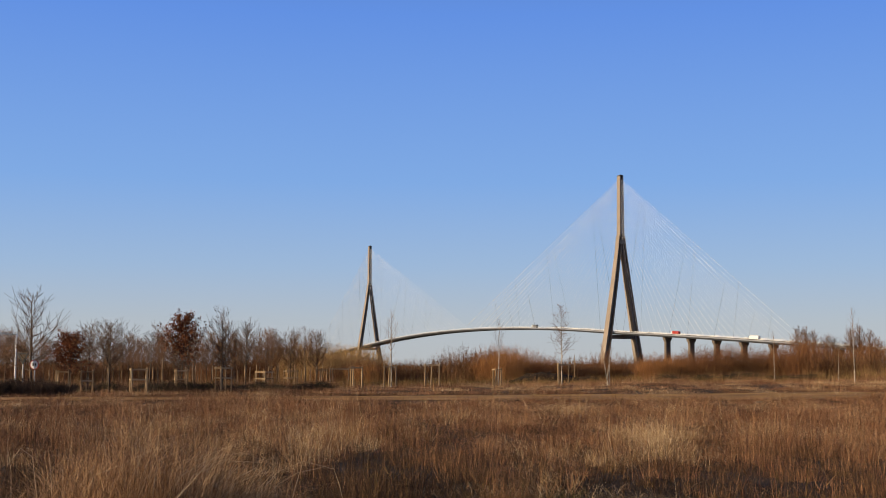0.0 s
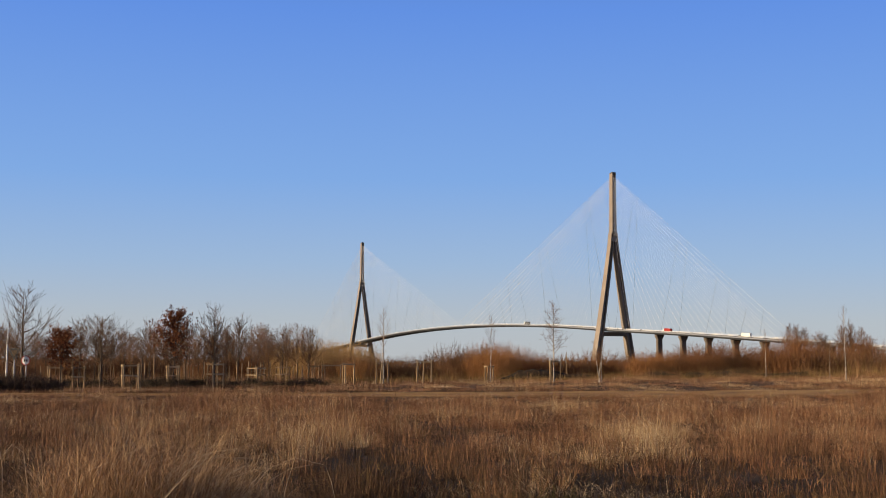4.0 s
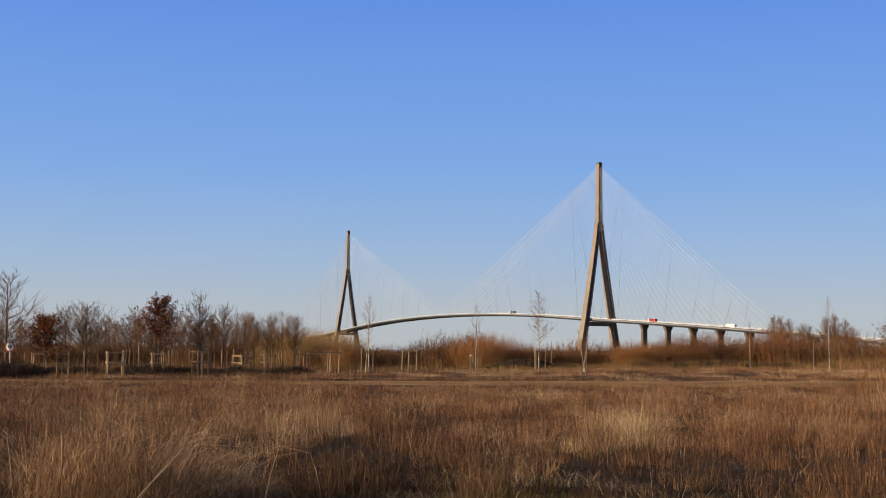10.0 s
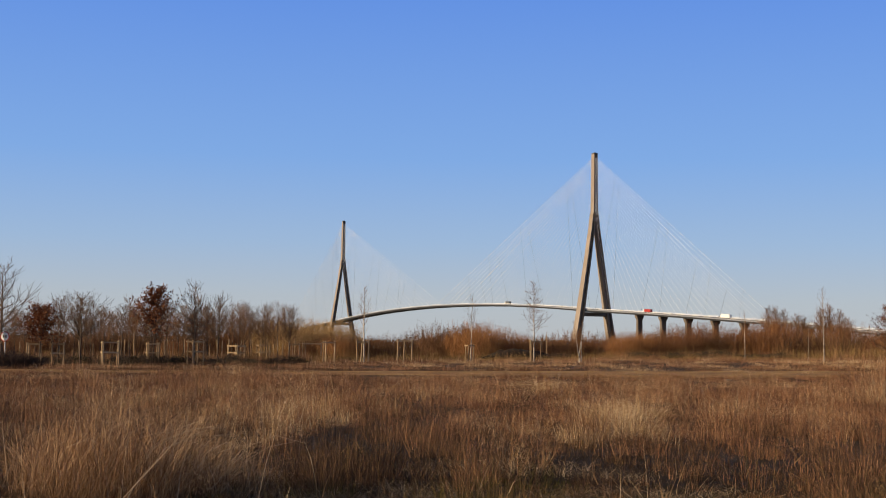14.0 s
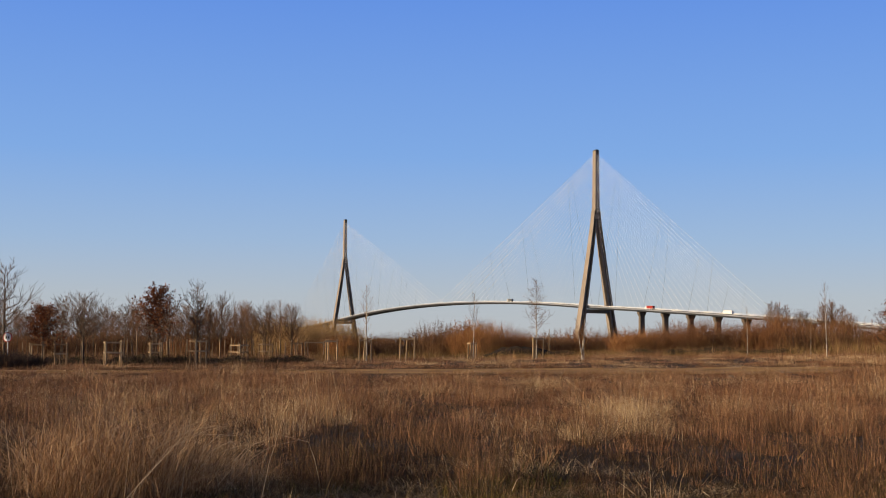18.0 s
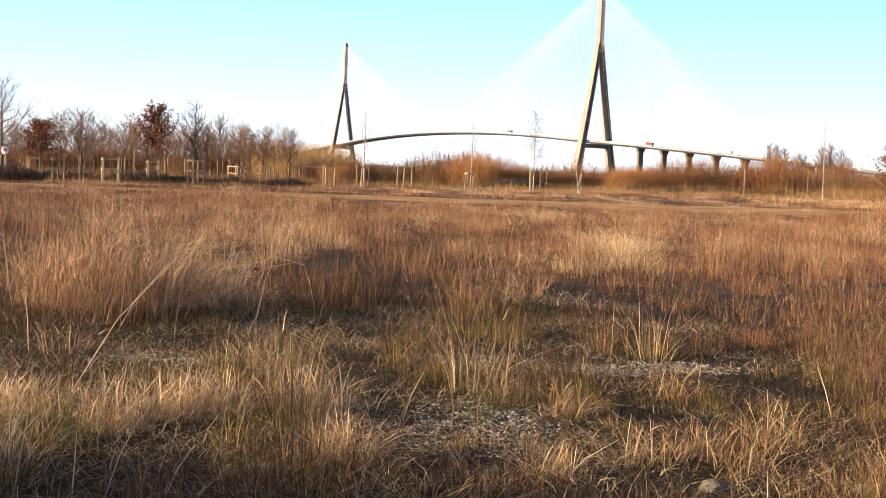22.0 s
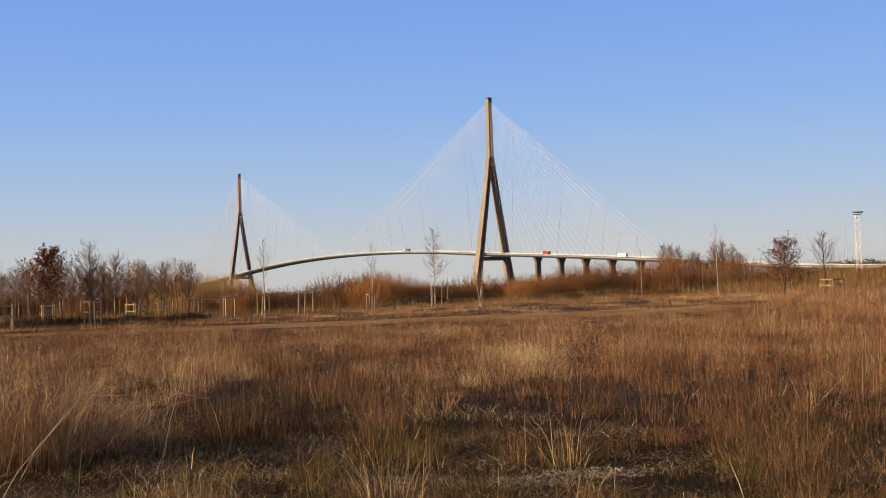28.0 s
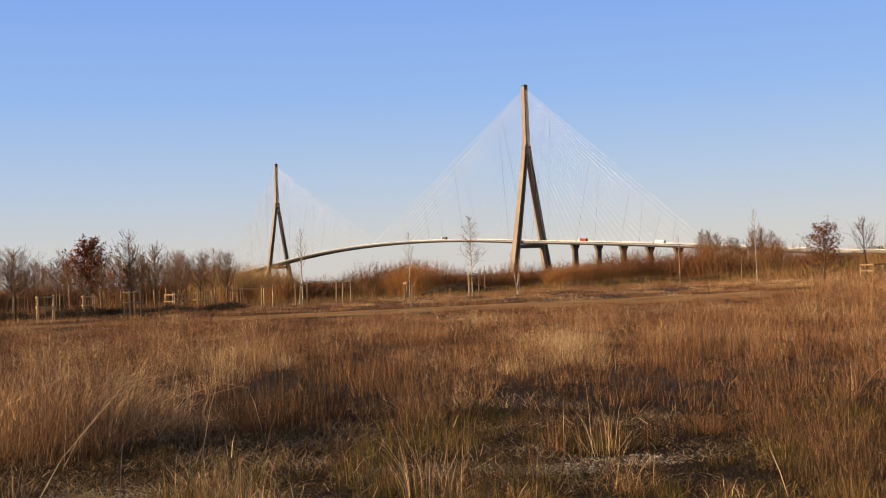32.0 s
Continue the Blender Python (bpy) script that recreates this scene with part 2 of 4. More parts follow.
def box(bm, cx, cy, cz, sx, sy, sz, bevel=0.0, m=None):
    """A box of full sizes about a centre."""
    r = bmesh.ops.create_cube(bm, size=1.0)
    vs = r["verts"]
    bmesh.ops.scale(bm, vec=(sx, sy, sz), verts=vs)
    bmesh.ops.translate(bm, vec=(cx, cy, cz), verts=vs)
    if bevel:
        es = list({e for v in vs for e in v.link_edges})
        r = bmesh.ops.bevel(bm, geom=es, offset=bevel, segments=1, affect="EDGES")
        vs = list({v for f in r["faces"] for v in f.verts} | {v for v in vs if v.is_valid})
    if m is not None:
        bmesh.ops.transform(bm, matrix=m, verts=vs)
    return bm


def loft(bm, rings):
    """A closed solid through rings of points of one count."""
    rows = [[bm.verts.new(p) for p in ring] for ring in rings]
    k = len(rows[0])
    for a, b in zip(rows, rows[1:]):
        for i in range(k):
            bm.faces.new((a[i], a[(i + 1) % k], b[(i + 1) % k], b[i]))
    bm.faces.new(rows[0][::-1])
    bm.faces.new(rows[-1])
    bmesh.ops.recalc_face_normals(bm, faces=bm.faces)
    return bm


def rod(bm, p, q, r0, r1=None, sides=8):
    """A tapered rod from p to q."""
    p, q = Vector(p), Vector(q)
    turn = (q - p).to_track_quat("Z", "Y")
    r1 = r0 if r1 is None else r1
    ring = lambda c, r: [c + turn @ Vector((r * math.cos(math.tau * i / sides), r * math.sin(math.tau * i / sides), 0)) for i in range(sides)]
    return loft(bm, [ring(p, r0), ring(q, r1)])


def tubes(segs, sides=3):
    """Tapered tubes: rows of (p0, p1, r0, r1) as an array (n, 8)."""
    s = np.asarray(segs, float)
    p0, p1, r0, r1 = s[:, 0:3], s[:, 3:6], s[:, 6], s[:, 7]
    d = p1 - p0
    d /= np.linalg.norm(d, axis=1, keepdims=True) + 1e-9
    side = np.cross(d, np.where(np.abs(d[:, 2:3]) > 0.9, [[1.0, 0, 0]], [[0, 0, 1.0]]))
    side /= np.linalg.norm(side, axis=1, keepdims=True) + 1e-9
    up = np.cross(side, d)
    ang = np.arange(sides) * math.tau / sides
    circ = side[:, None] * np.cos(ang)[None, :, None] + up[:, None] * np.sin(ang)[None, :, None]
    v = np.concatenate([p0[:, None] + circ * r0[:, None, None], p1[:, None] + circ * r1[:, None, None]], 1)
    base = (np.arange(len(s)) * 2 * sides)[:, None]
    f = []
    for i in range(sides):
        j = (i + 1) % sides
        f.append(np.concatenate([base + i, base + j, base + sides + j, base + sides + i], 1))
    return v.reshape(-1, 3), np.stack(f, 1).reshape(-1, 4)


def lattice_noise(x, y, cell, seed):
    """Smooth noise from 0 to 1 on a lattice of that cell size."""
    rs = np.random.RandomState(seed)
    table = rs.rand(256, 256)
    u, v = np.asarray(x) / cell + 64.3, np.asarray(y) / cell + 41.7
    i, j = np.floor(u).astype(int), np.floor(v).astype(int)
    a, b = u - i, v - j
    a, b = a * a * (3 - 2 * a), b * b * (3 - 2 * b)
    g = lambda p, q: table[p % 256, q % 256]
    return (g(i, j) * (1 - a) + g(i + 1, j) * a) * (1 - b) + (g(i, j + 1) * (1 - a) + g(i + 1, j + 1) * a) * b


def step01(t):
    t = np.clip(t, 0, 1)
    return t * t * (3 - 2 * t)


def ground_z(x, y):
    """The height of the field: flat by the camera, a low rise past the track, higher to the east, level again far out."""
    x, y = np.asarray(x, float), np.asarray(y, float)
    d = np.hypot(x, y)
    rise = step01((y - 52) / 55) * (0.46 + 0.0185 * np.clip(x, -30, 50))
    far = 1 - step01((d - 220) / 300)
    lumps = 0.06 * (lattice_noise(x, y * 0.5, 3.1, 5) - 0.5) + 0.10 * (lattice_noise(x, y * 0.5, 9.0, 6) - 0.5)
    lumps = lumps * (1 - 0.85 * np.exp(-((y - 74) / 8) ** 4)) * (1 - step01((d - 100) / 60) * 0.7)
    bank = 0.6 * np.exp(-((x - 36) / 11) ** 2 - ((y - 66) / 9) ** 2)
    heap = 0.3 * np.exp(-((x + 31.5) / 4.5) ** 2 - ((y - 84) / 5) ** 2)
    return rise * far + lumps * np.clip(d / 8, 0.3, 1) * far + bank + heap


def gz(x, y):
    return float(ground_z(x, y))


# ---- the ground ----
def warp(n, near, far):
    t = np.linspace(-1, 1, n)
    return np.sign(t) * (near * np.abs(t) + (far - near) * np.abs(t) ** 5)


gx, gy = warp(360, 190, 4600), warp(360, 190, 4600)
X, Y = np.meshgrid(gx, gy)
gi = np.arange(360 * 360).reshape(360, 360)
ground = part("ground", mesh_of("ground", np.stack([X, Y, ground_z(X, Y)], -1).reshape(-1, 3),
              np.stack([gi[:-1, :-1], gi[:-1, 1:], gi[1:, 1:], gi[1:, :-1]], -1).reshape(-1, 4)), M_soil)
tagged(ground, "brown soil of a rough winter field under dry grass", "ground", kind="structure")

# the gravel track across the field
tx = np.linspace(-150, 150, 301)
mid = 73.6 + 0.012 * tx - 0.0006 * tx ** 2 + 1.2 * np.sin(tx / 17)
half = 3.9 + 0.5 * np.sin(tx / 9.0) + step01((tx + 10) / 40) * 0.9
cross = np.linspace(-1, 1, 9)
PX = np.repeat(tx[:, None], 9, 1)
PY = mid[:, None] + half[:, None] * cross[None]
PZ = ground_z(PX, PY) + 0.05 - 0.03 * np.abs(cross)[None] ** 4 + 0.02 * lattice_noise(PX, PY, 0.9, 8)
ti = np.arange(301 * 9).reshape(301, 9)
road = part("road", mesh_of("road", np.stack([PX, PY, PZ], -1).reshape(-1, 3),
            np.stack([ti[:-1, :-1], ti[1:, :-1], ti[1:, 1:], ti[:-1, 1:]], -1).reshape(-1, 4)), M_gravel)
tagged(road, "pale grey-brown gravel track across the field", "road", kind="structure")

# ---- the bridge ----
SPAN, BRIDGE = 852.0, pose(169.3, 1370.5, 0.0, 0, 0, 22.12)


def deck_z(s):
    """The roadway's height: a parabola over the main span, ramps that flatten out on both shores."""
    if 0 <= s <= SPAN:
        return 59.9 - 8.0e-5 * (s - 426) ** 2
    e = -s if s < 0 else s - SPAN
    if e <= 430:
        return 45.38 - 0.048 * e - 2.6e-5 * e * e
    e = min(e - 430, 160)
    return 19.93 - 0.0704 * e + 0.00022 * e * e


bridge = new("cable_stayed_bridge")
bridge.matrix_world = BRIDGE
tagged(bridge, "cable-stayed road bridge with two tan concrete pylons and white stays", "bridge")


def leg_ring(x, z, w, d, groove, lean):
    """A section of a leg: w across, d along the bridge, with a channel in both faces that look along it."""
    g, h = w * 0.27, d / 2
    pts = [(-w / 2, -h), (-g, -h), (-g, -h + groove), (g, -h + groove), (g, -h), (w / 2, -h),
           (w / 2, h), (g, h), (g, h - groove), (-g, h - groove), (-g, h), (-w / 2, h)]
    return [Vector((x + px, py, z - lean * px)) for px, py in pts]


def pylon(s):
    top = new("pylon")
    top.parent = bridge
    top.location = (0, s, 0)
    top["label"] = "tall tan concrete pylon shaped like an inverted Y"
    for side in (-1, 1):
        bm = bmesh.new()
        rings = []
        for z, off, w, d in ((-1, 23.0, 6.2, 10.5), (45, 15.4, 5.4, 9.2), (100, 7.2, 4.6, 8.2), (132, 2.9, 3.9, 7.6), (146, 2.1, 2.7, 7.4)):
            rings.append(leg_ring(side * off, z, w, d, 3.0, 0.0))
        part("leg", loft(bm, rings), M_conc, top)
        bm = bmesh.new()
        ring = lambda z, w, d, c: [Vector((side * c + a * w / 2, b * d / 2, z)) for a, b in ((-1, -1), (1, -1), (1, 1), (-1, 1))]
        part("mast_wall", loft(bm, [ring(145, 1.6, 7.3, 1.8), ring(172, 1.4, 7.0, 1.66), ring(209.5, 1.25, 6.4, 1.5)]), M_conc, top)
    bm = bmesh.new()
    box(bm, 0, 0, 178, 1.9, 4.6, 66)
    part("mast_core", bm, M_concdark, top, "dark recessed core of the mast")
    for i in range(22):
        bm = bmesh.new()
        box(bm, 0, 0, 149 + i * 2.62, 1.8, 6.9 - 0.024 * i, 1.3)
        part("anchor_beam", bm, M_white, top, "white anchor beam between the mast walls")
    bm = bmesh.new()
    box(bm, 0, 0, 210.05, 4.4, 6.5, 1.2, 0.3)
    box(bm, 0, 0, 210.95, 2.0, 3.0, 0.6, 0.15)
    part("cap", bm, M_concdark, top, "dark weathered cap")
    bm = bmesh.new()
    z = deck_z(s)
    box(bm, 0, 0, z - 6.2, 29.5, 6.0, 4.2, 0.3)
    part("crossbeam", bm, M_conc, top)
    bm = bmesh.new()
    box(bm, 0, 0, 139.5, 6.2, 7.0, 5.0, 0.4)
    part("fork_block", bm, M_conc, top)
    for side in (-1, 1):
        bm = bmesh.new()
        box(bm, side * 23.1, 0, 1.0, 12, 18, 5, 0.6)
        part("footing", bm, M_conc, top)
    return top


pylon(0.0)
pylon(SPAN)

# deck: box girder, edge fairings and barriers, in one length
STEPS = [s for s in range(-560, int(SPAN) + 561, 12)]


def deck_strip(name, ring, mat, label=""):
    bm = bmesh.new()
    rings = []
    for s in STEPS:
        z = deck_z(s)
        rings.append([Vector((x, s, z + dz)) for x, dz in ring])
    return part(name, loft(bm, rings), mat, bridge, label)


deck_strip("girder", [(-10.9, -1.6), (-11.3, -2.1), (-7.4, -3.7), (7.4, -3.7), (11.3, -2.1), (10.9, -1.6)], M_deck, "pale grey box girder")
deck_strip("roadway", [(-10.0, -1.59), (10.0, -1.59), (10.0, -1.25), (-10.0, -1.25)], M_road, "dark asphalt roadway")
for sgn in (-1, 1):
    deck_strip("edge_beam", [(sgn * 10.2, -1.59), (sgn * 11.0, -1.59), (sgn * 11.0, -0.9), (sgn * 10.2, -0.9)], M_edge, "pale grey edge beam")
    deck_strip("barrier_rail", [(sgn * 10.35, -0.30), (sgn * 10.65, -0.30), (sgn * 10.65, 0.0), (sgn * 10.35, 0.0)], M_white, "white barrier rail")
    bm = bmesh.new()
    for s in range(-556, int(SPAN) + 557, 8):
        box(bm, sgn * 10.5, s, deck_z(s) - 0.6, 0.16, 0.22, 0.72)
    part("barrier_posts", bm, M_steel, bridge)["kind"] = "stuff"

# piers of the approach viaducts
for k in range(11):
    for s in (-92.0 - 43.4 * k, SPAN + 92.0 + 43.4 * k):
        h = deck_z(s) - 3.7
        bm = bmesh.new()
        ring = lambda z, w, d: [Vector((a * w / 2, s + b * d / 2, z)) for a, b in ((-1, -0.7), (-0.8, -1), (0.8, -1), (1, -0.7), (1, 0.7), (0.8, 1), (-0.8, 1), (-1, 0.7))]
        loft(bm, [ring(-1, 6.4, 4.0), ring(h - 5.0, 5.6, 3.4)])
        pier = part("pier", bm, M_pier, bridge, "dark concrete viaduct pier")
        bm = bmesh.new()
        loft(bm, [ring(h - 5.0, 5.6, 3.4), ring(h - 2.0, 8.8, 4.2), ring(h, 9.2, 4.4)])
        part("pier_head", bm, M_pier, pier)

# stay cables: 23 a fan, two planes, both sides of each pylon
bm = bmesh.new()
rod(bm, (0, 0, 0), (0, 0, 1), 1.0, 1.0, 6)
rod_mesh = bpy.data.meshes.new("stay_cable")
bm.to_mesh(rod_mesh)
bm.free()
rod_mesh.materials.append(M_cable)
tie_mesh = rod_mesh.copy()
tie_mesh.name = "cross_tie"
tie_mesh.materials.clear()
tie_mesh.materials.append(M_tie)


def strung(name, mesh, p, q, r):
    p, q = Vector(p), Vector(q)
    ob = new(name, mesh)
    ob.parent = bridge
    ob.matrix_basis = Matrix.LocRotScale(p, (q - p).to_track_quat("Z", "Y"), (r, r, (q - p).length))
    return ob


for foot, reach in ((0.0, (-300.0, 414.0)), (SPAN, (-414.0, 300.0))):
    for out in reach:
        sgn = 1 if out > 0 else -1
        for side in (-1, 1):
            ends = []
            for i in range(23):
                s = foot + sgn * (52 + (abs(out) - 52) * i / 22)
                a = Vector((side * 0.9, foot + sgn * 3.2, 150.5 + 54.5 * (i / 22) ** 0.9))
                b = Vector((side * 10.4, s, deck_z(s) - 1.2))
                ends.append((a, b))
                strung("stay_cable", rod_mesh, a, b, 0.13 if out > 350 and i in (22, 20, 17) else 0.05 + 0.03 * (i / 22) ** 4)
            for hi, lo in ((0.15, 22), (0.45, 112), (0.68, 190), (0.84, 243)):
                p = ends[-1][0].lerp(ends[-1][1], hi * (1.0 if abs(out) < 350 else 0.9))
                lo = lo * (1.0 if abs(out) < 350 else 1.22)
                s = foot + sgn * lo
                strung("cross_tie", tie_mesh, p, (side * 10.4, s, deck_z(s) - 1.2), 0.08)

# street-level traffic standing on the bridge
def wheel(parent, x, y, r, w):
    bm = bmesh.new()
    rod(bm, (x - w / 2, y, r), (x + w / 2, y, r), r, r, 10)
    tyre = part("wheel", bm, M_black, parent)
    bm = bmesh.new()
    rod(bm, (x - w / 2 - 0.02, y, r), (x + w / 2 + 0.02, y, r), r * 0.5, r * 0.5, 8)
    part("rim", bm, M_steel, tyre)


def set_on_deck(ob, lane, s):
    slope = math.degrees(math.atan2(deck_z(s + 2) - deck_z(s - 2), 4.0))
    ob.matrix_world = BRIDGE @ pose(lane, s, deck_z(s) - 1.25, slope, 0, 0)


def lorry(lane, s, mat, label):
    t = new("lorry")
    bm = bmesh.new()
    box(bm, 0, -1.2, 2.55, 2.5, 11.0, 2.7, 0.06)
    part("trailer", bm, mat, t)
    bm = bmesh.new()
    loft(bm, [[Vector((a * 1.2, b, z)) for a, b in ((-1, 4.7), (1, 4.7), (1, f), (-1, f))] for z, f in ((0.9, 7.0), (1.9, 7.0), (3.3, 6.6), (3.6, 6.0))])
    cab = part("cab", bm, M_white, t)
    bm = bmesh.new()
    box(bm, 0, 6.86, 2.45, 2.1, 0.1, 0.9, m=None)
    part("windscreen", bm, M_glass, cab)
    bm = bmesh.new()
    box(bm, 0, 0.2, 0.98, 1.0, 12.8, 0.3)
    part("chassis", bm, M_black, t)
    for y in (6.0, 3.6, -3.4, -4.7, -6.0):
        for x in (-1.05, 1.05):
            wheel(t, x, y, 0.5, 0.32)
    set_on_deck(t, lane, s)
    return tagged(t, label, "lorry", "traffic on the bridge")


def car(lane, s, mat, label):
    c = new("car")
    bm = bmesh.new()
    sec = [(-2.1, 0.35, 0.8), (-2.1, 0.95, 0.82), (-1.2, 1.0, 0.86), (0.9, 0.98, 0.86), (2.1, 0.8, 0.8), (2.15, 0.35, 0.78)]
    loft(bm, [[Vector((x * k, y, z)) for y, z, k in sec] for x in (-1, 1)])
    part("body", bm, mat, c)
    bm = bmesh.new()
    loft(bm, [[Vector((x * k, y, z)) for y, z, k in ((-1.9, 0.96, 0.8), (-1.4, 1.42, 0.62), (0.1, 1.45, 0.62), (1.0, 0.97, 0.8))] for x in (-1, 1)])
    part("cabin", bm, M_glass, c)
    for y in (-1.3, 1.35):
        for x in (-0.75, 0.75):
            wheel(c, x, y, 0.31, 0.2)
    set_on_deck(c, lane, s)
    return tagged(c, label, "car", "traffic on the bridge")


lorry(-6.5, -118, M_red, "red lorry with a white cab on the viaduct")
lorry(-6.5, -248, M_white, "white lorry on the viaduct")
lorry(-3.0, 205, M_grey, "grey lorry crossing the main span")
for lane, s, m, l in ((-6.5, -20, M_grey, "grey car on the bridge"), (-3.2, -62, M_grey, "grey car on the bridge"), (-6.5, -160, M_white, "white car on the viaduct"),
                      (-3.0, -232, M_grey, "grey car on the viaduct"), (-6.5, -292, M_grey, "grey car on the viaduct"), (-6.5, 60, M_grey, "grey car on the bridge"),
                      (-6.5, 130, M_white, "white car on the main span"), (-6.5, 300, M_white, "white car on the main span"), (-6.5, -420, M_white, "white car on the viaduct")):
    car(lane, s, m, l)

# the earth ramps that take the road down past both ends of the viaduct
for sgn, s0 in ((-1, -560.0), (1, SPAN + 560.0)):
    bm = bmesh.new()
    rings = []
    for k in range(13):
        s = s0 + sgn * 50 * k
        z = max(1.0, deck_z(s) - 1.3 - 0.012 * 50 * k)
        rings.append([BRIDGE @ Vector(p) for p in ((-13 - 2 * z, s, -2), (-12, s, z), (12, s, z), (13 + 2 * z, s, -2))])
    ramp = part("ramp", loft(bm, rings), M_soil)
    tagged(ramp, "grassy earth ramp carrying the approach road", "ramp", kind="structure")


# ---- trees and bushes ----
def place(az, d):
    """x, y at that bearing (degrees right of +y) and distance."""
    return d * math.sin(radians(az)), d * math.cos(radians(az))


def grow(rs, height, r0, spread=0.55, first=0.3, count=26, levels=2, up=0.35, twigs=7, droop=0.0, lean=0.0, crook=0.05, taper=0.9, fine=0.006):
    """Rows for tubes(): the trunk's, and those of the limbs and twigs."""
    trunk, limbs = [], []
    n = 9
    pts = [np.zeros(3)]
    bend = np.array([lean, lean * 0.4, 0.0])
    for i in range(n):
        step = np.array([rs.normal(0, crook), rs.normal(0, crook), 1.0]) * height / n + bend * height / n
        pts.append(pts[-1] + step)
    rad = [r0 * (1 - taper * i / n) for i in range(n + 1)]
    for i in range(n):
        trunk.append((*pts[i], *pts[i + 1], rad[i], rad[i + 1]))

    def limb(p, direction, length, r, level):
        k = 3 if level < levels else 2
        q, d = np.array(p), direction / np.linalg.norm(direction)
        for i in range(k):
            nd = d + rs.normal(0, 0.16, 3) + np.array([0, 0, up * 0.35 - droop * (level == levels)])
            nd /= np.linalg.norm(nd)
            q2 = q + nd * length / k
            ra, rb = r * (1 - i / k * 0.7), r * (1 - (i + 1) / k * 0.7)
            limbs.append((*q, *q2, max(ra, fine), max(rb, fine * 0.7)))
            if level < levels:
                for _ in range(max(1, int(twigs / k + rs.rand()))):
                    side = rs.normal(0, 1, 3)
                    side[2] = abs(side[2]) * 0.5
                    t = rs.rand()
                    limb(q + (q2 - q) * t, nd * 0.75 + side * 0.55, length * rs.uniform(0.35, 0.6), max(r * 0.42, fine), level + 1)
            q, d = q2, nd

    for j in range(count):
        t = first + (0.985 - first) * (j + rs.rand()) / count
        i = min(int(t * n), n - 1)
        p = pts[i] + (pts[i + 1] - pts[i]) * (t * n - i)
        a = j * 2.4 + rs.normal(0, 0.4)
        length = height * spread * (1.02 - 0.75 * ((t - first) / (1 - first)) ** 1.1) * rs.uniform(0.7, 1.15) * 0.55
        limb(p, np.array([math.cos(a), math.sin(a), up + 0.5 * t]), length, max(r0 * (1 - taper * t) * 0.5, 0.012), 1)
    return trunk, limbs


def leaves_at(rs, rows, per, size):
    """Small folded leaves strewn round the tips of those rows."""
    tips = np.asarray(rows)[:, 3:6]
    c = np.repeat(tips, per, 0) + rs.normal(0, size * 1.3, (len(tips) * per, 3))
    a, b = rs.normal(0, 1, (len(c), 3)), rs.normal(0, 1, (len(c), 3))
    a /= np.linalg.norm(a, axis=1, keepdims=True)
    b = np.cross(a, b)
    b /= np.linalg.norm(b, axis=1, keepdims=True)
    s = size * rs.uniform(0.6, 1.3, (len(c), 1))
    v = np.stack([c - a * s, c + b * s * 0.5, c + a * s, c - b * s * 0.5], 1).reshape(-1, 3)
    return v, np.arange(len(v)).reshape(-1, 4)


def tree(name, label, seed, bark, twig, leaf=None, leaf_per=3, leaf_size=0.08, leaf_top=99.0, sides=6, group="", category="tree", **kw):
    rs = np.random.RandomState(seed)
    trunk, limbs = grow(rs, **kw)
    t = new(name)
    part("trunk", mesh_of("trunk", *tubes(trunk, sides)), bark, t)
    part("crown", mesh_of("crown", *tubes(limbs, 3)), twig, t)
    if leaf:
        low = [r for r in limbs if r[6] < 0.03 and r[5] < leaf_top]
        part("leaves", mesh_of("leaves", *leaves_at(rs, low, leaf_per, leaf_size)), leaf, t, "clinging russet winter leaves")
    return tagged(t, label, category, group)


def stand(ob, az, d, scale=1.0, turn=0.0, wide=1.0):
    x, y = place(az, d)
    ob.matrix_world = pose(x, y, gz(x, y) - 0.05, 0, 0, turn) @ Matrix.Diagonal((scale * wide, scale * wide, scale, 1))
    return ob


def again(ob, az, d, scale=1.0, turn=0.0, wide=1.0, label=""):
    x, y = place(az, d)
    c = copy_thing(ob, Matrix.Identity(4))
    c.matrix_basis = pose(x, y, gz(x, y) - 0.05, 0, 0, turn) @ Matrix.Diagonal((scale * wide, scale * wide, scale, 1))
    if label:
        c["label"] = label
    return c


# single bare trees along the near edge of the plantation
tall_bare = tree("bare_tree", "tall bare young tree with a straight trunk", 11, M_bark, M_limb, height=6.9, r0=0.12, spread=0.85, first=0.22, count=36, twigs=9, up=0.3, fine=0.011)
stand(tall_bare, -18.3, 93, 0.97)
round_bare = tree("bare_tree", "bare young tree with a round open crown", 12, M_bark, M_limb, height=4.9, r0=0.085, spread=1.05, first=0.36, count=32, twigs=12, up=0.3, fine=0.009)
stand(round_bare, -15.1, 98)
thin_bare = tree("bare_tree", "thin bare young tree beside a wooden guard", 13, M_bark, M_limb, height=4.9, r0=0.07, spread=0.75, first=0.4, count=22, twigs=7, up=0.3, fine=0.011)
stand(thin_bare, -16.0, 97)
half_leafed = tree("oak_tree", "young oak, bare-topped, with russet leaves on low limbs", 23, M_bark, M_limb, M_leaf, 2, 0.06, height=6.0, r0=0.08, spread=0.72, first=0.3, count=34, twigs=8, up=0.4, fine=0.010, leaf_top=3.4)
stand(half_leafed, -10.35, 99, 0.98)
again(thin_bare, -13.4, 112, 0.95, 40)
again(round_bare, -12.2, 116, 0.9, 200, 0.8)
oak = tree("oak_tree", "small oak keeping its russet dead leaves", 21, M_bark, M_limb, M_leaf, 5, 0.085, height=4.1, r0=0.07, spread=0.92, first=0.36, count=30, twigs=8, up=0.35)
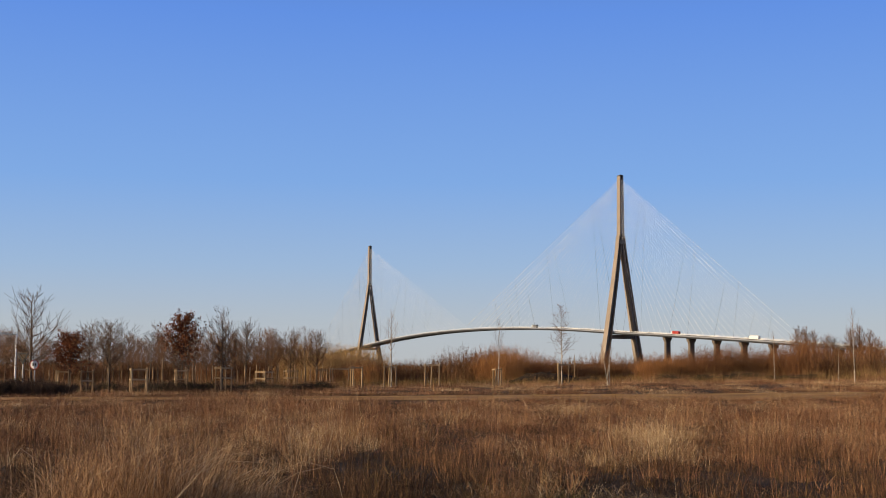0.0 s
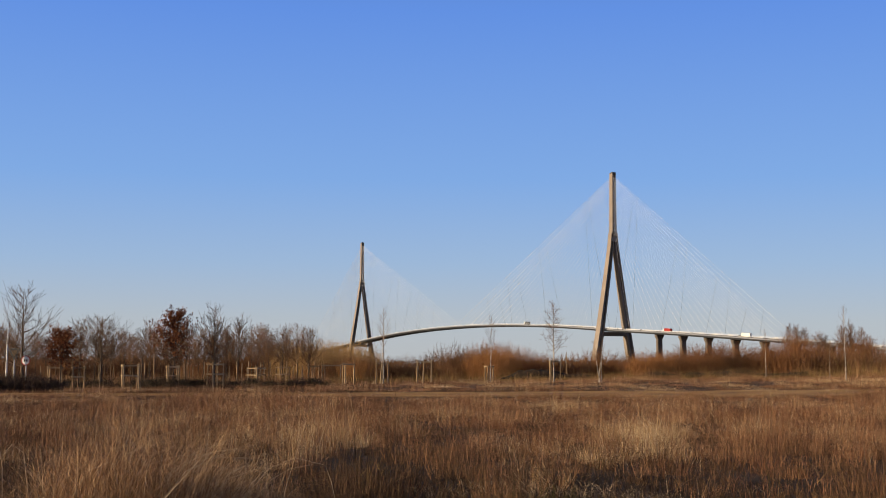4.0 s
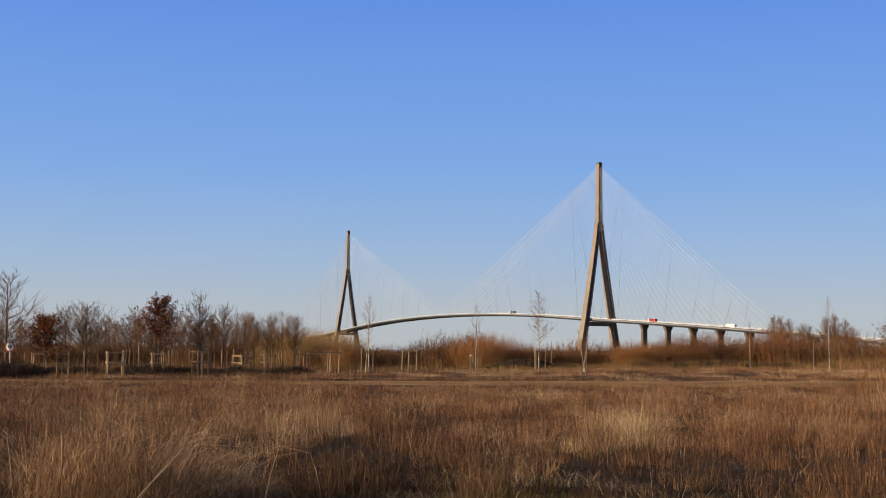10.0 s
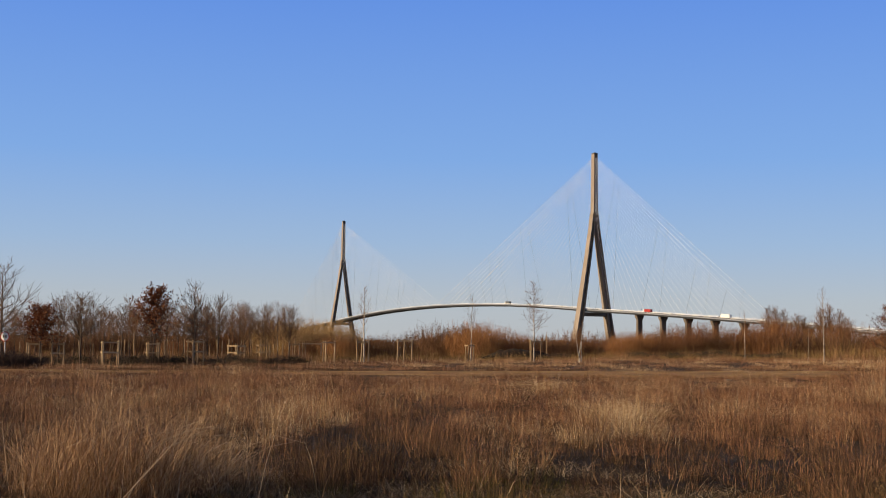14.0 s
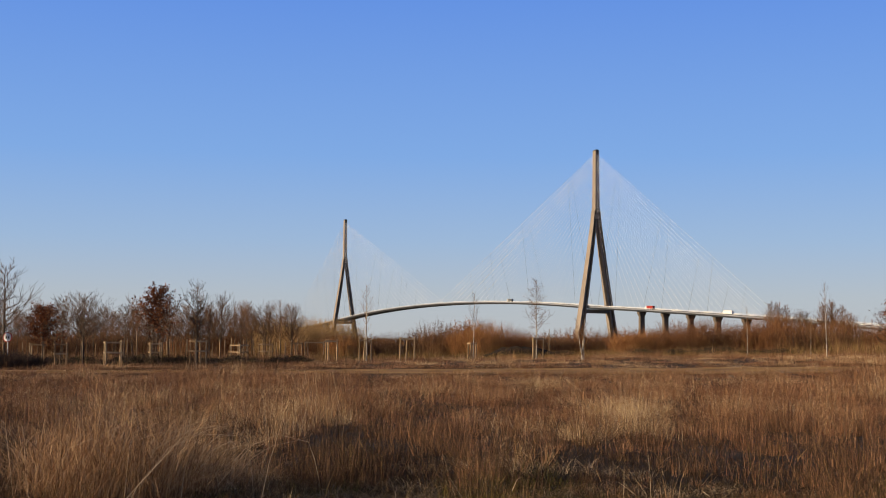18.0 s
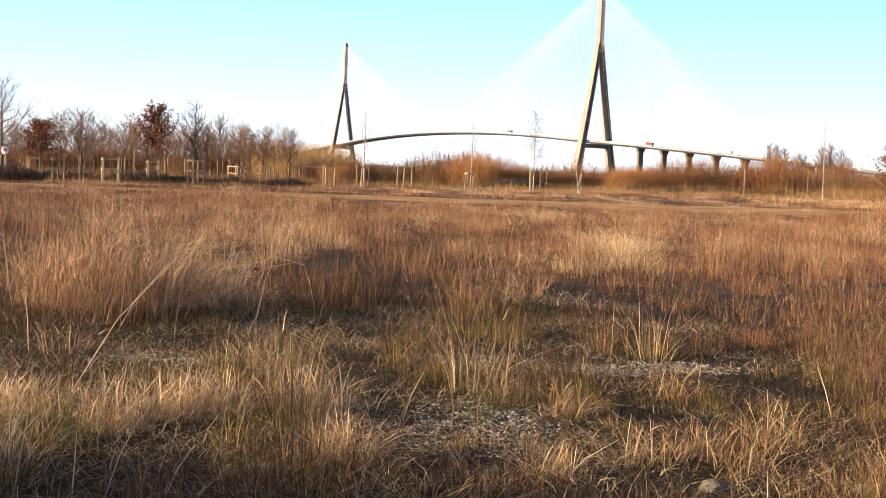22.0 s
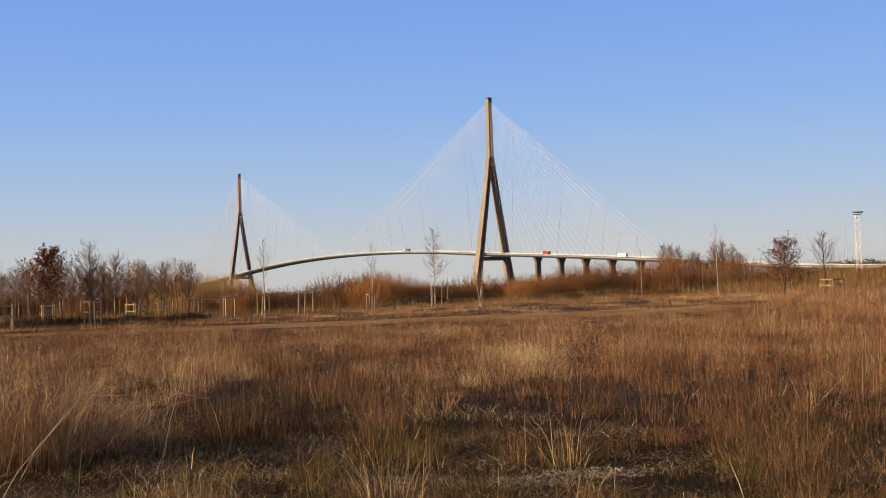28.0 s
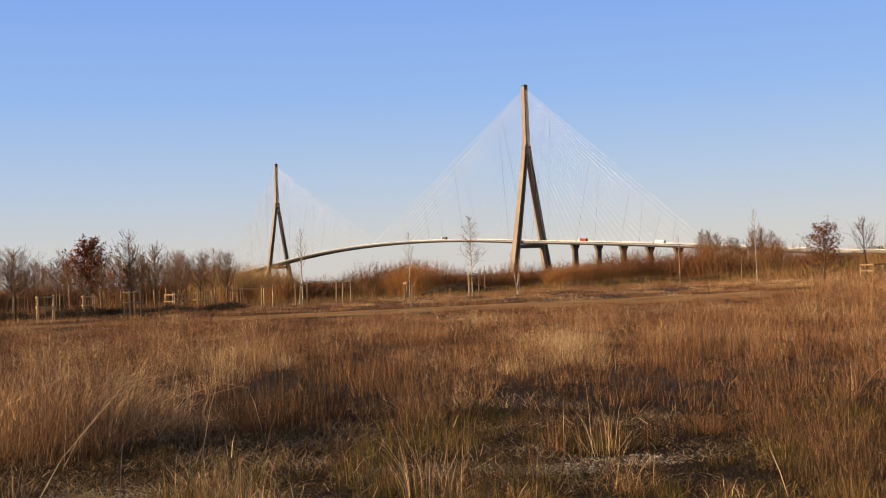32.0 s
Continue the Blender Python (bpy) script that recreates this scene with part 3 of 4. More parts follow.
stand(oak, -16.75, 96, 0.95, 0, 1.2)
again(oak, -12.1, 99, 1.27, 70, 0.82, "upright oak keeping its russet dead leaves")
sparse_oak = tree("oak_tree", "bushy oak with a dense twiggy crown and a few dead leaves", 22, M_bark, M_limb, M_leaf, 3, 0.075, height=5.0, r0=0.11, spread=0.95, first=0.14, count=46, twigs=9, up=0.3)
stand(sparse_oak, 19.5, 100, 0.80, 0, 1.15)
fork_bare = tree("bare_tree", "bare young tree with rising limbs", 14, M_bark, M_limb, height=5.2, r0=0.07, spread=0.7, first=0.38, count=24, twigs=8, up=0.6, fine=0.010)
stand(fork_bare, 21.2, 102, 0.84, 0, 1.15)

# birches
birch = tree("birch_tree", "slender white-barked birch with fine drooping twigs", 31, M_birch, M_twig, height=6.6, r0=0.066, spread=0.42, first=0.36, count=34, twigs=8, up=0.35, droop=0.3, sides=8, fine=0.008, crook=0.025)
stand(birch, 4.45, 105, 0.97)
slim_birch = tree("birch_tree", "slim white-barked birch with a sparse crown", 32, M_birch, M_twig, height=6.0, r0=0.06, spread=0.36, first=0.45, count=18, twigs=4, up=0.6, sides=8, crook=0.03)
stand(slim_birch, 1.68, 105, 0.9)
again(slim_birch, 16.75, 105, 0.96, 120, 0.8)
again(slim_birch, -3.02, 105, 1.02, 200, 1.2, "slim young birch tied between stakes")
again(slim_birch, 13.5, 118, 0.72, 60, 1.0)
again(slim_birch, 16.1, 112, 0.55, 300, 0.6)
for k, (a, l) in enumerate(((6.40, 0.12), (6.46, -0.16), (6.52, 0.04))):
    t = tree("birch_tree", "short birch stem of a small clump", 33 + k, M_birch, M_twig, height=3.6, r0=0.055, spread=0.35, first=0.4, count=14, twigs=5, up=0.6, lean=l, sides=6)
    stand(t, a, 100, 0.9)

# the plantation: rows of young trees
young = [tree("young_tree", "bare young plantation tree with upright russet twigs", 40 + i, M_bark, M_limb if i == 1 else M_twig, group="young trees of the plantation",
              height=5.1, r0=0.06, spread=0.85, first=0.3, count=32, twigs=11, up=0.42, sides=5, fine=0.008) for i in range(4)]
rs = np.random.RandomState(4)
spots = []
for row in range(7):
    d = 118 + row * 10
    for az in np.arange(-23.0, -6.2, 1.15 - 0.05 * row):
        spots.append((az + rs.uniform(-0.25, 0.25), d + rs.uniform(-3, 3)))
spots = [(a, d) for a, d in spots if a > -13.5 or rs.rand() < 0.62]
for k, (az, d) in enumerate(spots):
    s = rs.uniform(0.82, 1.12) * (0.92 if az > -8 else 1.0)
    if k < 4:
        stand(young[k], az, d, s, rs.uniform(0, 360))
    else:
        again(young[k % 4], az, d, s, rs.uniform(0, 360))


# bushes of upright rods
def rods_bush(rs, height, radius, stems, twigs):
    rows, spray = [], []
    for _ in range(stems):
        a, q = rs.uniform(0, math.tau), math.sqrt(rs.rand()) * radius
        b = np.array([math.cos(a) * q, math.sin(a) * q, 0.0])
        h = height * rs.uniform(0.5, 1.0) * (1 - 0.4 * (q / radius) ** 2)
        lean = np.array([math.cos(a), math.sin(a)]) * q / radius * 0.28 + rs.normal(0, 0.14, 2)
        m = b + np.array([lean[0] * h * 0.5, lean[1] * h * 0.5, h * 0.55])
        t = m + np.array([lean[0] * h * 0.4 + rs.normal(0, 0.08), lean[1] * h * 0.4 + rs.normal(0, 0.08), h * 0.4])
        rows.append((*b, *m, 0.014, 0.009))
        rows.append((*m, *t, 0.009, 0.003))
        for _ in range(twigs):
            u = rs.uniform(0.0, 0.98)
            p = m + (t - m) * u if rs.rand() < 0.65 else b + (m - b) * max(u, 0.25)
            spray.append((*p, *(p + np.array([rs.normal(0, 0.22), rs.normal(0, 0.22), rs.uniform(0.15, 0.65)]))))
    v, f = tubes(rows, 3)
    spray = np.asarray(spray)
    k = len(spray)
    side = rs.normal(0, 1, (k, 3))
    side /= np.linalg.norm(side, axis=1, keepdims=True)
    side *= rs.uniform(0.006, 0.012, (k, 1))
    sv = np.stack([spray[:, :3] - side, spray[:, :3] + side, spray[:, 3:] + side * 0.25, spray[:, 3:] - side * 0.25], 1).reshape(-1, 3)
    return np.concatenate([v, sv]), np.concatenate([f, np.arange(4 * k).reshape(-1, 4) + len(v)])


def bush(name, label, seed, mat, group, height=4.2, radius=2.4, stems=300, twigs=16):
    rs = np.random.RandomState(seed)
    b = part(name, mesh_of(name, *rods_bush(rs, height, radius, stems, twigs)), mat)
    return tagged(b, label, "bush", group)


russet = [bush("willow_bush", "dense leafless russet willow bush", 60 + i, M_twigred, "willow thicket", 4.2 + 0.3 * i) for i in range(3)]
brown = [bush("willow_bush", "dense leafless brown willow bush", 65 + i, M_twig, "willow thicket", 4.0 + 0.3 * i) for i in range(2)]
orange = bush("willow_bush", "bright orange leafless willow bush", 68, M_twigorange, "willow thicket", 4.6)
pale = bush("willow_bush", "tall pale tan willow clump", 69, M_twigpale, "pale willow clump", 6.8, 2.6, 380, 16)
dark = bush("bramble_bush", "low dark tangled bramble bush", 70, M_dark, "brambles by the track", 1.3, 1.7, 260, 10)
bank_bramble = tagged(new("bramble_bush"), "low bramble with dark green leaves at the thicket's foot", "bush", "brambles by the thicket")
stems_v, stems_f = rods_bush(np.random.RandomState(71), 0.9, 1.5, 120, 5)
part("bramble_tangle", mesh_of("bramble_tangle", stems_v, stems_f), M_dark, bank_bramble)
q = np.random.RandomState(72)
c = np.stack([q.normal(0, 0.75, 2600), q.normal(0, 0.75, 2600), np.zeros(2600)], -1)
c[:, 2] = q.rand(2600) * 0.8 * np.exp(-(c[:, 0] ** 2 + c[:, 1] ** 2) / 1.6)
part("leaves", mesh_of("leaves", *leaves_at(q, np.concatenate([c, c], 1), 1, 0.06)), M_bramble, bank_bramble)
rs = np.random.RandomState(7)
used = set()


def spread_bush(ob, az, d, s, wide=1.0):
    if ob.name in used:
        return again(ob, az, d, s, rs.uniform(0, 360), wide)
    used.add(ob.name)
    return stand(ob, az, d, s, rs.uniform(0, 360), wide)


def thicket_top(az):
    """How tall the thicket stands along its length."""
    if az < -1.6:
        return 0.72
    if az < 3.4:
        return 1.05 - 0.05 * abs(az - 1)
    if az < 8:
        return 0.78
    return (0.80 + 0.15 * float(step01((az - 10) / 3)) + 0.06 * math.sin(az * 1.3)) * (1 - 0.36 * float(step01((az - 18) / 2.0)))


for row, d in enumerate((138, 148)):
    for az in np.arange(-5.4, 25.5, 1.05):
        a = az + rs.uniform(-0.35, 0.35)
        if -1.9 < a < -0.9:
            continue
        ob = brown[k % 2] if rs.rand() < 0.3 or 4.0 < a < 5.2 else russet[rs.randint(3)]
        k += 1
        spread_bush(ob, a, d + rs.uniform(-3, 3), thicket_top(a) * rs.uniform(0.80, 1.08), 1.15)
for az, d, q in ((1.65, 131, 1.0), (2.1, 134, 0.92), (8.5, 131, 0.72), (9.0, 133, 0.68), (-4.3, 134, 0.66), (-3.8, 136, 0.6)):
    spread_bush(orange, az, d, q, 0.95)
for az in np.arange(-23.0, -6.6, 1.1):
    for d in (158, 180):
        spread_bush(brown[rs.randint(2)] if rs.rand() < 0.3 else russet[rs.randint(3)], az + rs.uniform(-0.3, 0.3), d + rs.uniform(-5, 5), rs.uniform(0.72, 1.0), 1.3)
for az in np.arange(-7.2, -3.9, 0.5):
    for d in (150, 166):
        spread_bush(pale, az + rs.uniform(-0.2, 0.2), d + rs.uniform(-5, 5), rs.uniform(0.72, 0.86) - 0.06 * (az > -5), 1.2)
for az, d, s, w in ((-18.3, 85, 0.9, 1.1), (-17.6, 86, 0.75, 1.2), (-19.2, 86, 0.8, 1.0), (-20.3, 85, 0.9, 1.2), (5.6, 122, 0.5, 1.2),
                    ):
    spread_bush(dark, az, d, s, w)
for az in np.concatenate([np.arange(8.6, 15.6, 0.55), np.arange(-19.0, -6.0, 0.8)]):
    far = 121 if az > 0 else 101
    spread_bush(bank_bramble, az + rs.uniform(-0.2, 0.2), far + rs.uniform(-2, 3), rs.uniform(0.55, 1.0), 1.2)

# the heap of soil before the thicket, with its shade put into the colour
def earth_mound(az, d, length, width, h, seed):
    v, f = [], []
    n, m = 60, 16
    cx, cy = place(az, d)
    for i in range(n):
        for j in range(m):
            u, w = i / (n - 1) * 2 - 1, j / (m - 1) * 2 - 1
            x, y = cx + u * length / 2, cy + w * width / 2
            top = h * max(0.0, 1 - u * u) ** 0.7 * max(0.0, 1 - w * w) ** 0.6
            top *= 0.55 + 0.6 * float(lattice_noise(x, y, 1.1, seed)) + 0.25 * float(lattice_noise(x, y, 0.35, seed + 1))
            v.append((x, y, gz(x, y) - 0.05 + top))
            if i < n - 1 and j < m - 1:
                f.append((i * m + j, (i + 1) * m + j, (i + 1) * m + j + 1, i * m + j + 1))
    return tagged(part("earth_mound", mesh_of("earth_mound", v, f), M_mound), "long low heap of turned soil before the thicket, darkened as if in shade", "earth mound")


earth_mound(3.7, 122, 7.5, 3.0, 0.95, 55)
earth_mound(5.4, 124, 3.0, 2.4, 0.6, 57)

# poplars behind the thicket
poplar = tree("poplar_tree", "tall bare poplar with steep brown branches", 80, M_bark, M_twig, group="poplars beyond the thicket", height=12.0, r0=0.24, spread=0.72, first=0.28, count=46, twigs=12, up=0.5, fine=0.02)
stand(poplar, 14.45, 330, 0.95, 0, 0.9)
for az, s in ((14.75, 0.95), (15.1, 0.9), (15.7, 0.82), (15.95, 0.78), (16.65, 0.95), (17.0, 1.0), (17.4, 0.9), (17.7, 0.75), (-19.2, 0.9), (-18.9, 0.8), (-19.6, 0.85)):
    again(poplar, az, 330 + 6 * s, s, az * 77, 0.9)


# ---- guards, stakes, posts ----
def stake_bm(h, r=0.056):
    bm = bmesh.new()
    rod(bm, (0, 0, -0.2), (0, 0, h - 0.05), r, r * 0.95, 8)
    rod(bm, (0, 0, h - 0.049), (0, 0, h), r * 0.9, r * 0.45, 8)
    return bm


def rail_bm(length):
    bm = bmesh.new()
    box(bm, 0, 0, 0, length, 0.035, 0.11, 0.006)
    return bm


def mesh_from(name, bm, mat):
    me = bpy.data.meshes.new(name)
    bm.to_mesh(me)
    bm.free()
    me.materials.append(mat)
    return me


# the last mesh is the same rail, darkened as if in shade
STAKE, RAIL, SHADERAIL = mesh_from("stake", stake_bm(1.75), M_stake), mesh_from("rail", rail_bm(1.0), M_stake), mesh_from("rail", rail_bm(1.0), M_strap)


def guard(az, d, width=1.3, h=1.0, turn=0.0, mid=True, posts=4, label="square tree guard of pine stakes and cross rails"):
    """Stakes round a tree with rails nailed between their heads."""
    x, y = place(az, d)
    g = new("tree_guard")
    g.matrix_world = pose(x, y, gz(x, y), 0, 0, turn)
    w = width / 2
    corners = [(-w, -w), (w, -w), (w, w), (-w, w)] if posts == 4 else [(-w, -w * 0.4), (w, -w * 0.4), (0, w * 0.8)]
    for i, (px, py) in enumerate(corners):
        s = part("stake", STAKE, None, g)
        s.matrix_basis = pose(px, py, 0, rs.normal(0, 1.2), rs.normal(0, 1.2), rs.uniform(0, 360)) @ Matrix.Diagonal((1, 1, h * rs.uniform(0.97, 1.03), 1))
    n = len(corners)
    for i in range(n):
        (ax, ay), (bx, by) = corners[i], corners[(i + 1) % n]
        for lv in ((1.62, 0.95) if mid else (1.62,)):
            # the side turned from the sun takes the rail with painted shade
            r = part("rail", SHADERAIL if i in (1,) else RAIL, None, g)
            length = math.hypot(bx - ax, by - ay) + 0.1
            out = Vector((by - ay, ax - bx, 0)).normalized() * 0.077
            r.matrix_basis = pose((ax + bx) / 2 + out.x, (ay + by) / 2 + out.y, lv * h, 0, rs.normal(0, 1.0), math.degrees(math.atan2(by - ay, bx - ax))) @ Matrix.Diagonal((length, 1, 1, 1))
    return tagged(g, label, "tree guard", "tree guards along the track")


guard(-13.86, 93.5, 1.05, 1.03, 20)
guard(-10.3, 97, 0.85, 1.06, 40)
guard(-12.1, 99, 0.75, 0.95, 20)
guard(-16.96, 97, 0.85, 0.98, 10, mid=False)
guard(-16.0, 97, 0.8, 0.98, 18)
guard(-7.4, 116, 0.9, 0.9, 25)
guard(-6.1, 120, 1.0, 0.95, 20, posts=3, mid=False)
guard(-5.3, 128, 1.8, 1.0, 5, mid=False)
guard(-4.6, 107, 1.0, 1.02, 30, mid=False, posts=3, label="three pine stakes tied with a rail")
guard(-3.1, 105, 0.95, 1.02, 15, mid=False, posts=3, label="three pine stakes round a slim birch")
guard(-1.25, 104, 1.15, 1.05, 8, mid=False, posts=3, label="empty tree guard of three pine stakes and a top rail")
guard(4.45, 105, 0.95, 1.0, 30, mid=False, posts=3, label="three pine stakes round a birch")
guard(1.6, 105.3, 0.8, 0.8, 60, mid=False, posts=3, label="low stakes and a rail beside a birch")
guard(21.45, 100, 1.15, 0.64, 28)
guard(-8.55, 112, 1.0, 0.85, 60)

for k, az in enumerate(np.concatenate([np.arange(-9.9, -5.4, 0.26), np.array([-18.7, -17.6, -15.2, -14.6, -13.2, -11.57, -11.33, -10.8])])):
    x, y = place(az + rs.uniform(-0.08, 0.08), 119 + rs.uniform(-3, 9))
    s = part("planting_stake", STAKE, None)
    s.matrix_world = pose(x, y, gz(x, y), rs.normal(0, 1.5), rs.normal(0, 1.5), 0) @ Matrix.Diagonal((0.85, 0.85, rs.uniform(0.9, 1.2), 1))
    tagged(s, "pale pine stake beside a planted tree", "stake", "stakes of the plantation")


# ---- signs, lamp and mast ----
def sign_post(az, d, h, r=0.04):
    x, y = place(az, d)
    p = new("road_sign")
    p.matrix_world = pose(x, y, gz(x, y), 0, 0, -az - 32)
    bm = bmesh.new()
    rod(bm, (0, 0.06, -0.2), (0, 0.06, h), r, r, 10)
    part("post", bm, M_steel, p)
    return p


def plate(outline, thick):
    bm = bmesh.new()
    return loft(bm, [[Vector((x, y, z)) for x, z in outline] for y in (0.0, thick)])


ring = lambda r, cz, n=24: [(r * math.sin(math.tau * i / n), cz + r * math.cos(math.tau * i / n)) for i in range(n)]
limit = sign_post(-18.15, 92, 2.3)
part("plate", plate(ring(0.34, 1.95), 0.03), M_red, limit, "red sign rim")
face = part("face", plate(ring(0.28, 1.95), 0.004), M_white, limit, "white sign face")
face.location.y = -0.006
bm = bmesh.new()
for px in (-0.09, 0.09):
    box(bm, px, -0.010, 1.95, 0.09, 0.004, 0.19)
part("marking", bm, M_black, limit, "dark bars")
tagged(limit, "round white speed sign with a red rim on a steel post", "road sign")
give = sign_post(-18.62, 92, 2.7)
part("plate", plate([(-0.46, 2.72), (0.46, 2.72), (0.04, 1.95), (-0.04, 1.95)], 0.03), M_tie, give, "dark back of the plate")
inner = part("face", plate([(-0.26, 2.60), (0.26, 2.60), (0.0, 2.14)], 0.004), M_strap, give, "dull back of the plate")
inner.location.y = -0.006
tagged(give, "dark triangular give-way sign seen from behind", "road sign")

x, y = place(-18.9, 98)
lamp = new("street_lamp")
lamp.matrix_world = pose(x, y, gz(x, y), 0, 0, 19)
bm = bmesh.new()
rod(bm, (0, 0, -0.1), (0, 0, 4.3), 0.075, 0.05, 10)
part("pole", bm, M_white, lamp, "pale painted pole")
bm = bmesh.new()
rod(bm, (0.05, 0, 4.25), (-2.0, 0, 4.33), 0.04, 0.03, 8)
part("arm", bm, M_steel, lamp)
bm = bmesh.new()
loft(bm, [[Vector((px, a * w, 4.33 + b)) for a, b in ((-1, 0), (1, 0), (0.7, 0.1), (-0.7, 0.1))] for px, w in ((-2.0, 0.1), (-2.3, 0.16), (-2.7, 0.08))])
part("lamp_head", bm, M_steel, lamp)
tagged(lamp, "pale street lamp with a long horizontal arm", "street lamp")

# slim white marker posts among the young trees
for az, d, h in ((-12.9, 104, 2.5), (-11.5, 114, 1.9), (5.0, 128, 2.6)):
    x, y = place(az, d)
    bm = bmesh.new()
    rod(bm, (0, 0, -0.2), (0, 0, h), 0.035, 0.03, 10)
    rod(bm, (0, 0, h), (0, 0, h + 0.05), 0.04, 0.02, 10)
    p = part("marker_post", bm, M_stake)
    p.matrix_world = pose(x, y, gz(x, y))
    tagged(p, "slim pale post between the young trees", "post")

# the floodlight mast
x, y = place(22.58, 480)
mast = new("floodlight_mast")
mast.matrix_world = pose(x, y, gz(x, y), 0, 0, -10)
H = 26.0
for a, b in ((-1, -1), (1, -1), (1, 1), (-1, 1)):
    bm = bmesh.new()
    rod(bm, (a * 0.85, b * 0.85, -0.5), (a * 0.7, b * 0.7, H), 0.08, 0.07, 6)
    part("leg", bm, M_white, mast)
for k in range(11):
    z, w = 1.0 + k * 2.4, 0.84 - 0.013 * k
    bm = bmesh.new()
    for (a, b), (c, d) in (((-1, -1), (1, -1)), ((1, -1), (1, 1)), ((1, 1), (-1, 1)), ((-1, 1), (-1, -1))):
        rod(bm, (a * w, b * w, z), (c * w, d * w, z), 0.08, 0.08, 5)
        rod(bm, (a * w, b * w, z), (c * w, d * w, z + 2.3), 0.05, 0.05, 5)
    part("bracing", bm, M_white, mast)
bm = bmesh.new()
box(bm, 0, 0, H + 0.1, 3.0, 2.4, 0.2, 0.03)
part("platform", bm, M_steel, mast)
for px in (-1.5, -0.75, 0.0, 0.75, 1.5):
    bm = bmesh.new()
    box(bm, px, -1.2, H + 0.75, 0.6, 0.35, 0.55, 0.05, Matrix.Identity(4))
    part("floodlight", bm, M_tie, mast)
for px, py in ((-1.65, -1.25), (1.65, -1.25), (1.65, 1.25), (-1.65, 1.25)):
    bm = bmesh.new()
    rod(bm, (px, py, H), (px, py, H + 1.2), 0.05, 0.05, 5)
    part("guard_post", bm, M_steel, mast)
tagged(mast, "white lattice floodlight mast with lamps on a platform", "floodlight mast")

# distant woods
def woods(name, label, mat, seed, az0, az1, d, depth, top, n, leaf=0.055):
    r = np.random.RandomState(seed)
    az, dd = np.radians(r.uniform(az0, az1, n)), d + r.uniform(0, depth, n)
    wx, wy = dd * np.sin(az), dd * np.cos(az)
    h = top * (0.55 + 0.45 * lattice_noise(wx, wy, depth * 0.35, seed) + 0.25 * (lattice_noise(wx, wy, depth * 0.08, seed + 1) - 0.5))
    wz = h * r.rand(n) ** 0.6
    s = top * leaf * r.uniform(0.5, 1.4, n)
    c = np.stack([wx, wy, wz], -1)
    a = r.normal(0, 1, (n, 3))
    a /= np.linalg.norm(a, axis=1, keepdims=True)
    b = np.cross(a, r.normal(0, 1, (n, 3)))
    b /= np.linalg.norm(b, axis=1, keepdims=True)
    s = s[:, None]
    v = np.stack([c - a * s, c + b * s, c + a * s, c - b * s], 1).reshape(-1, 3)
    w = part(name, mesh_of(name, v, np.arange(len(v)).reshape(-1, 4)), mat)
    return tagged(w, label, "woods", kind="stuff")


woods("distant_woods", "dark evergreen wood on a far slope", M_evergreen, 90, 18.8, 32, 1150, 200, 27, 30000, 0.026)
woods("distant_woods", "thin line of bare woods on the far shore", M_twig, 92, -30, 32, 2400, 300, 22, 12000)
woods("distant_woods", "belt of brown scrub before the bridge", M_twigred, 94, -30, 32, 300, 120, 4.6, 26000)


# ---- grass ----
def blades(r, x, y, h, w, bend, segs, head=None, phi=None, z=None):
    """Bent tapering blades as triangles. head: the width, part by part, as a share of w."""
    n = len(x)
    phi = r.uniform(0, math.tau, n) if phi is None else phi
    psi = r.uniform(0, math.tau, n)
    prof = np.linspace(1, 0.45, segs) if head is None else np.asarray(head)
    base = np.stack([x, y, (ground_z(x, y) if z is None else z) - 0.02], -1)
    lean = np.stack([np.cos(phi), np.sin(phi)], -1)
    side = np.stack([np.cos(psi), np.sin(psi), 0 * psi], -1)
    rings = []
    for k in range(segs + 1):
        t = k / segs
        p = base.copy()
        p[:, :2] += lean * (bend * h * t ** 1.7)[:, None]
        p[:, 2] += h * (t - 0.38 * np.minimum(bend, 1.6) * t * t)
        if k < segs:
            rings += [p - side * (w * prof[k] / 2)[:, None], p + side * (w * prof[k] / 2)[:, None]]
        else:
            rings.append(p)
    v = np.stack(rings, 1)
    tri = []
    for k in range(segs - 1):
        tri += [(2 * k, 2 * k + 1, 2 * k + 3), (2 * k, 2 * k + 3, 2 * k + 2)]
    tri.append((2 * segs - 2, 2 * segs - 1, 2 * segs))
    m = v.shape[1]
    f = (np.arange(n) * m)[:, None, None] + np.asarray(tri)[None]
    return v.reshape(-1, 3), f.reshape(-1, 3)


def joined(pieces):
    vs, fs, at = [], [], 0
    for v, f in pieces:
        vs.append(v)
        fs.append(f + at)
        at += len(v)
    return np.concatenate(vs), np.concatenate(fs)


def joined_mesh(name, pieces):
    return mesh_of(name, *joined(pieces))


def sector(r, n, d0, d1, a0=-25.0, a1=30.0):
    d = np.sqrt(r.uniform(d0 * d0, d1 * d1, n))
    a = np.radians(r.uniform(a0, a1, n))
    return d * np.sin(a), d * np.cos(a)


def on_track(x, y):
    m = 73.6 + 0.012 * x - 0.0006 * x ** 2 + 1.2 * np.sin(x / 17)
    hw = 3.9 + 0.5 * np.sin(x / 9.0) + step01((x + 10) / 40) * 0.9
    return np.abs(y - m) < hw - 0.2 - 1.5 * lattice_noise(x, y, 1.9, 81) ** 2


def spot(x, y, cx, cy, rx, ry):
    return np.exp(-((x - cx) / rx) ** 2 - ((y - cy) / ry) ** 2)


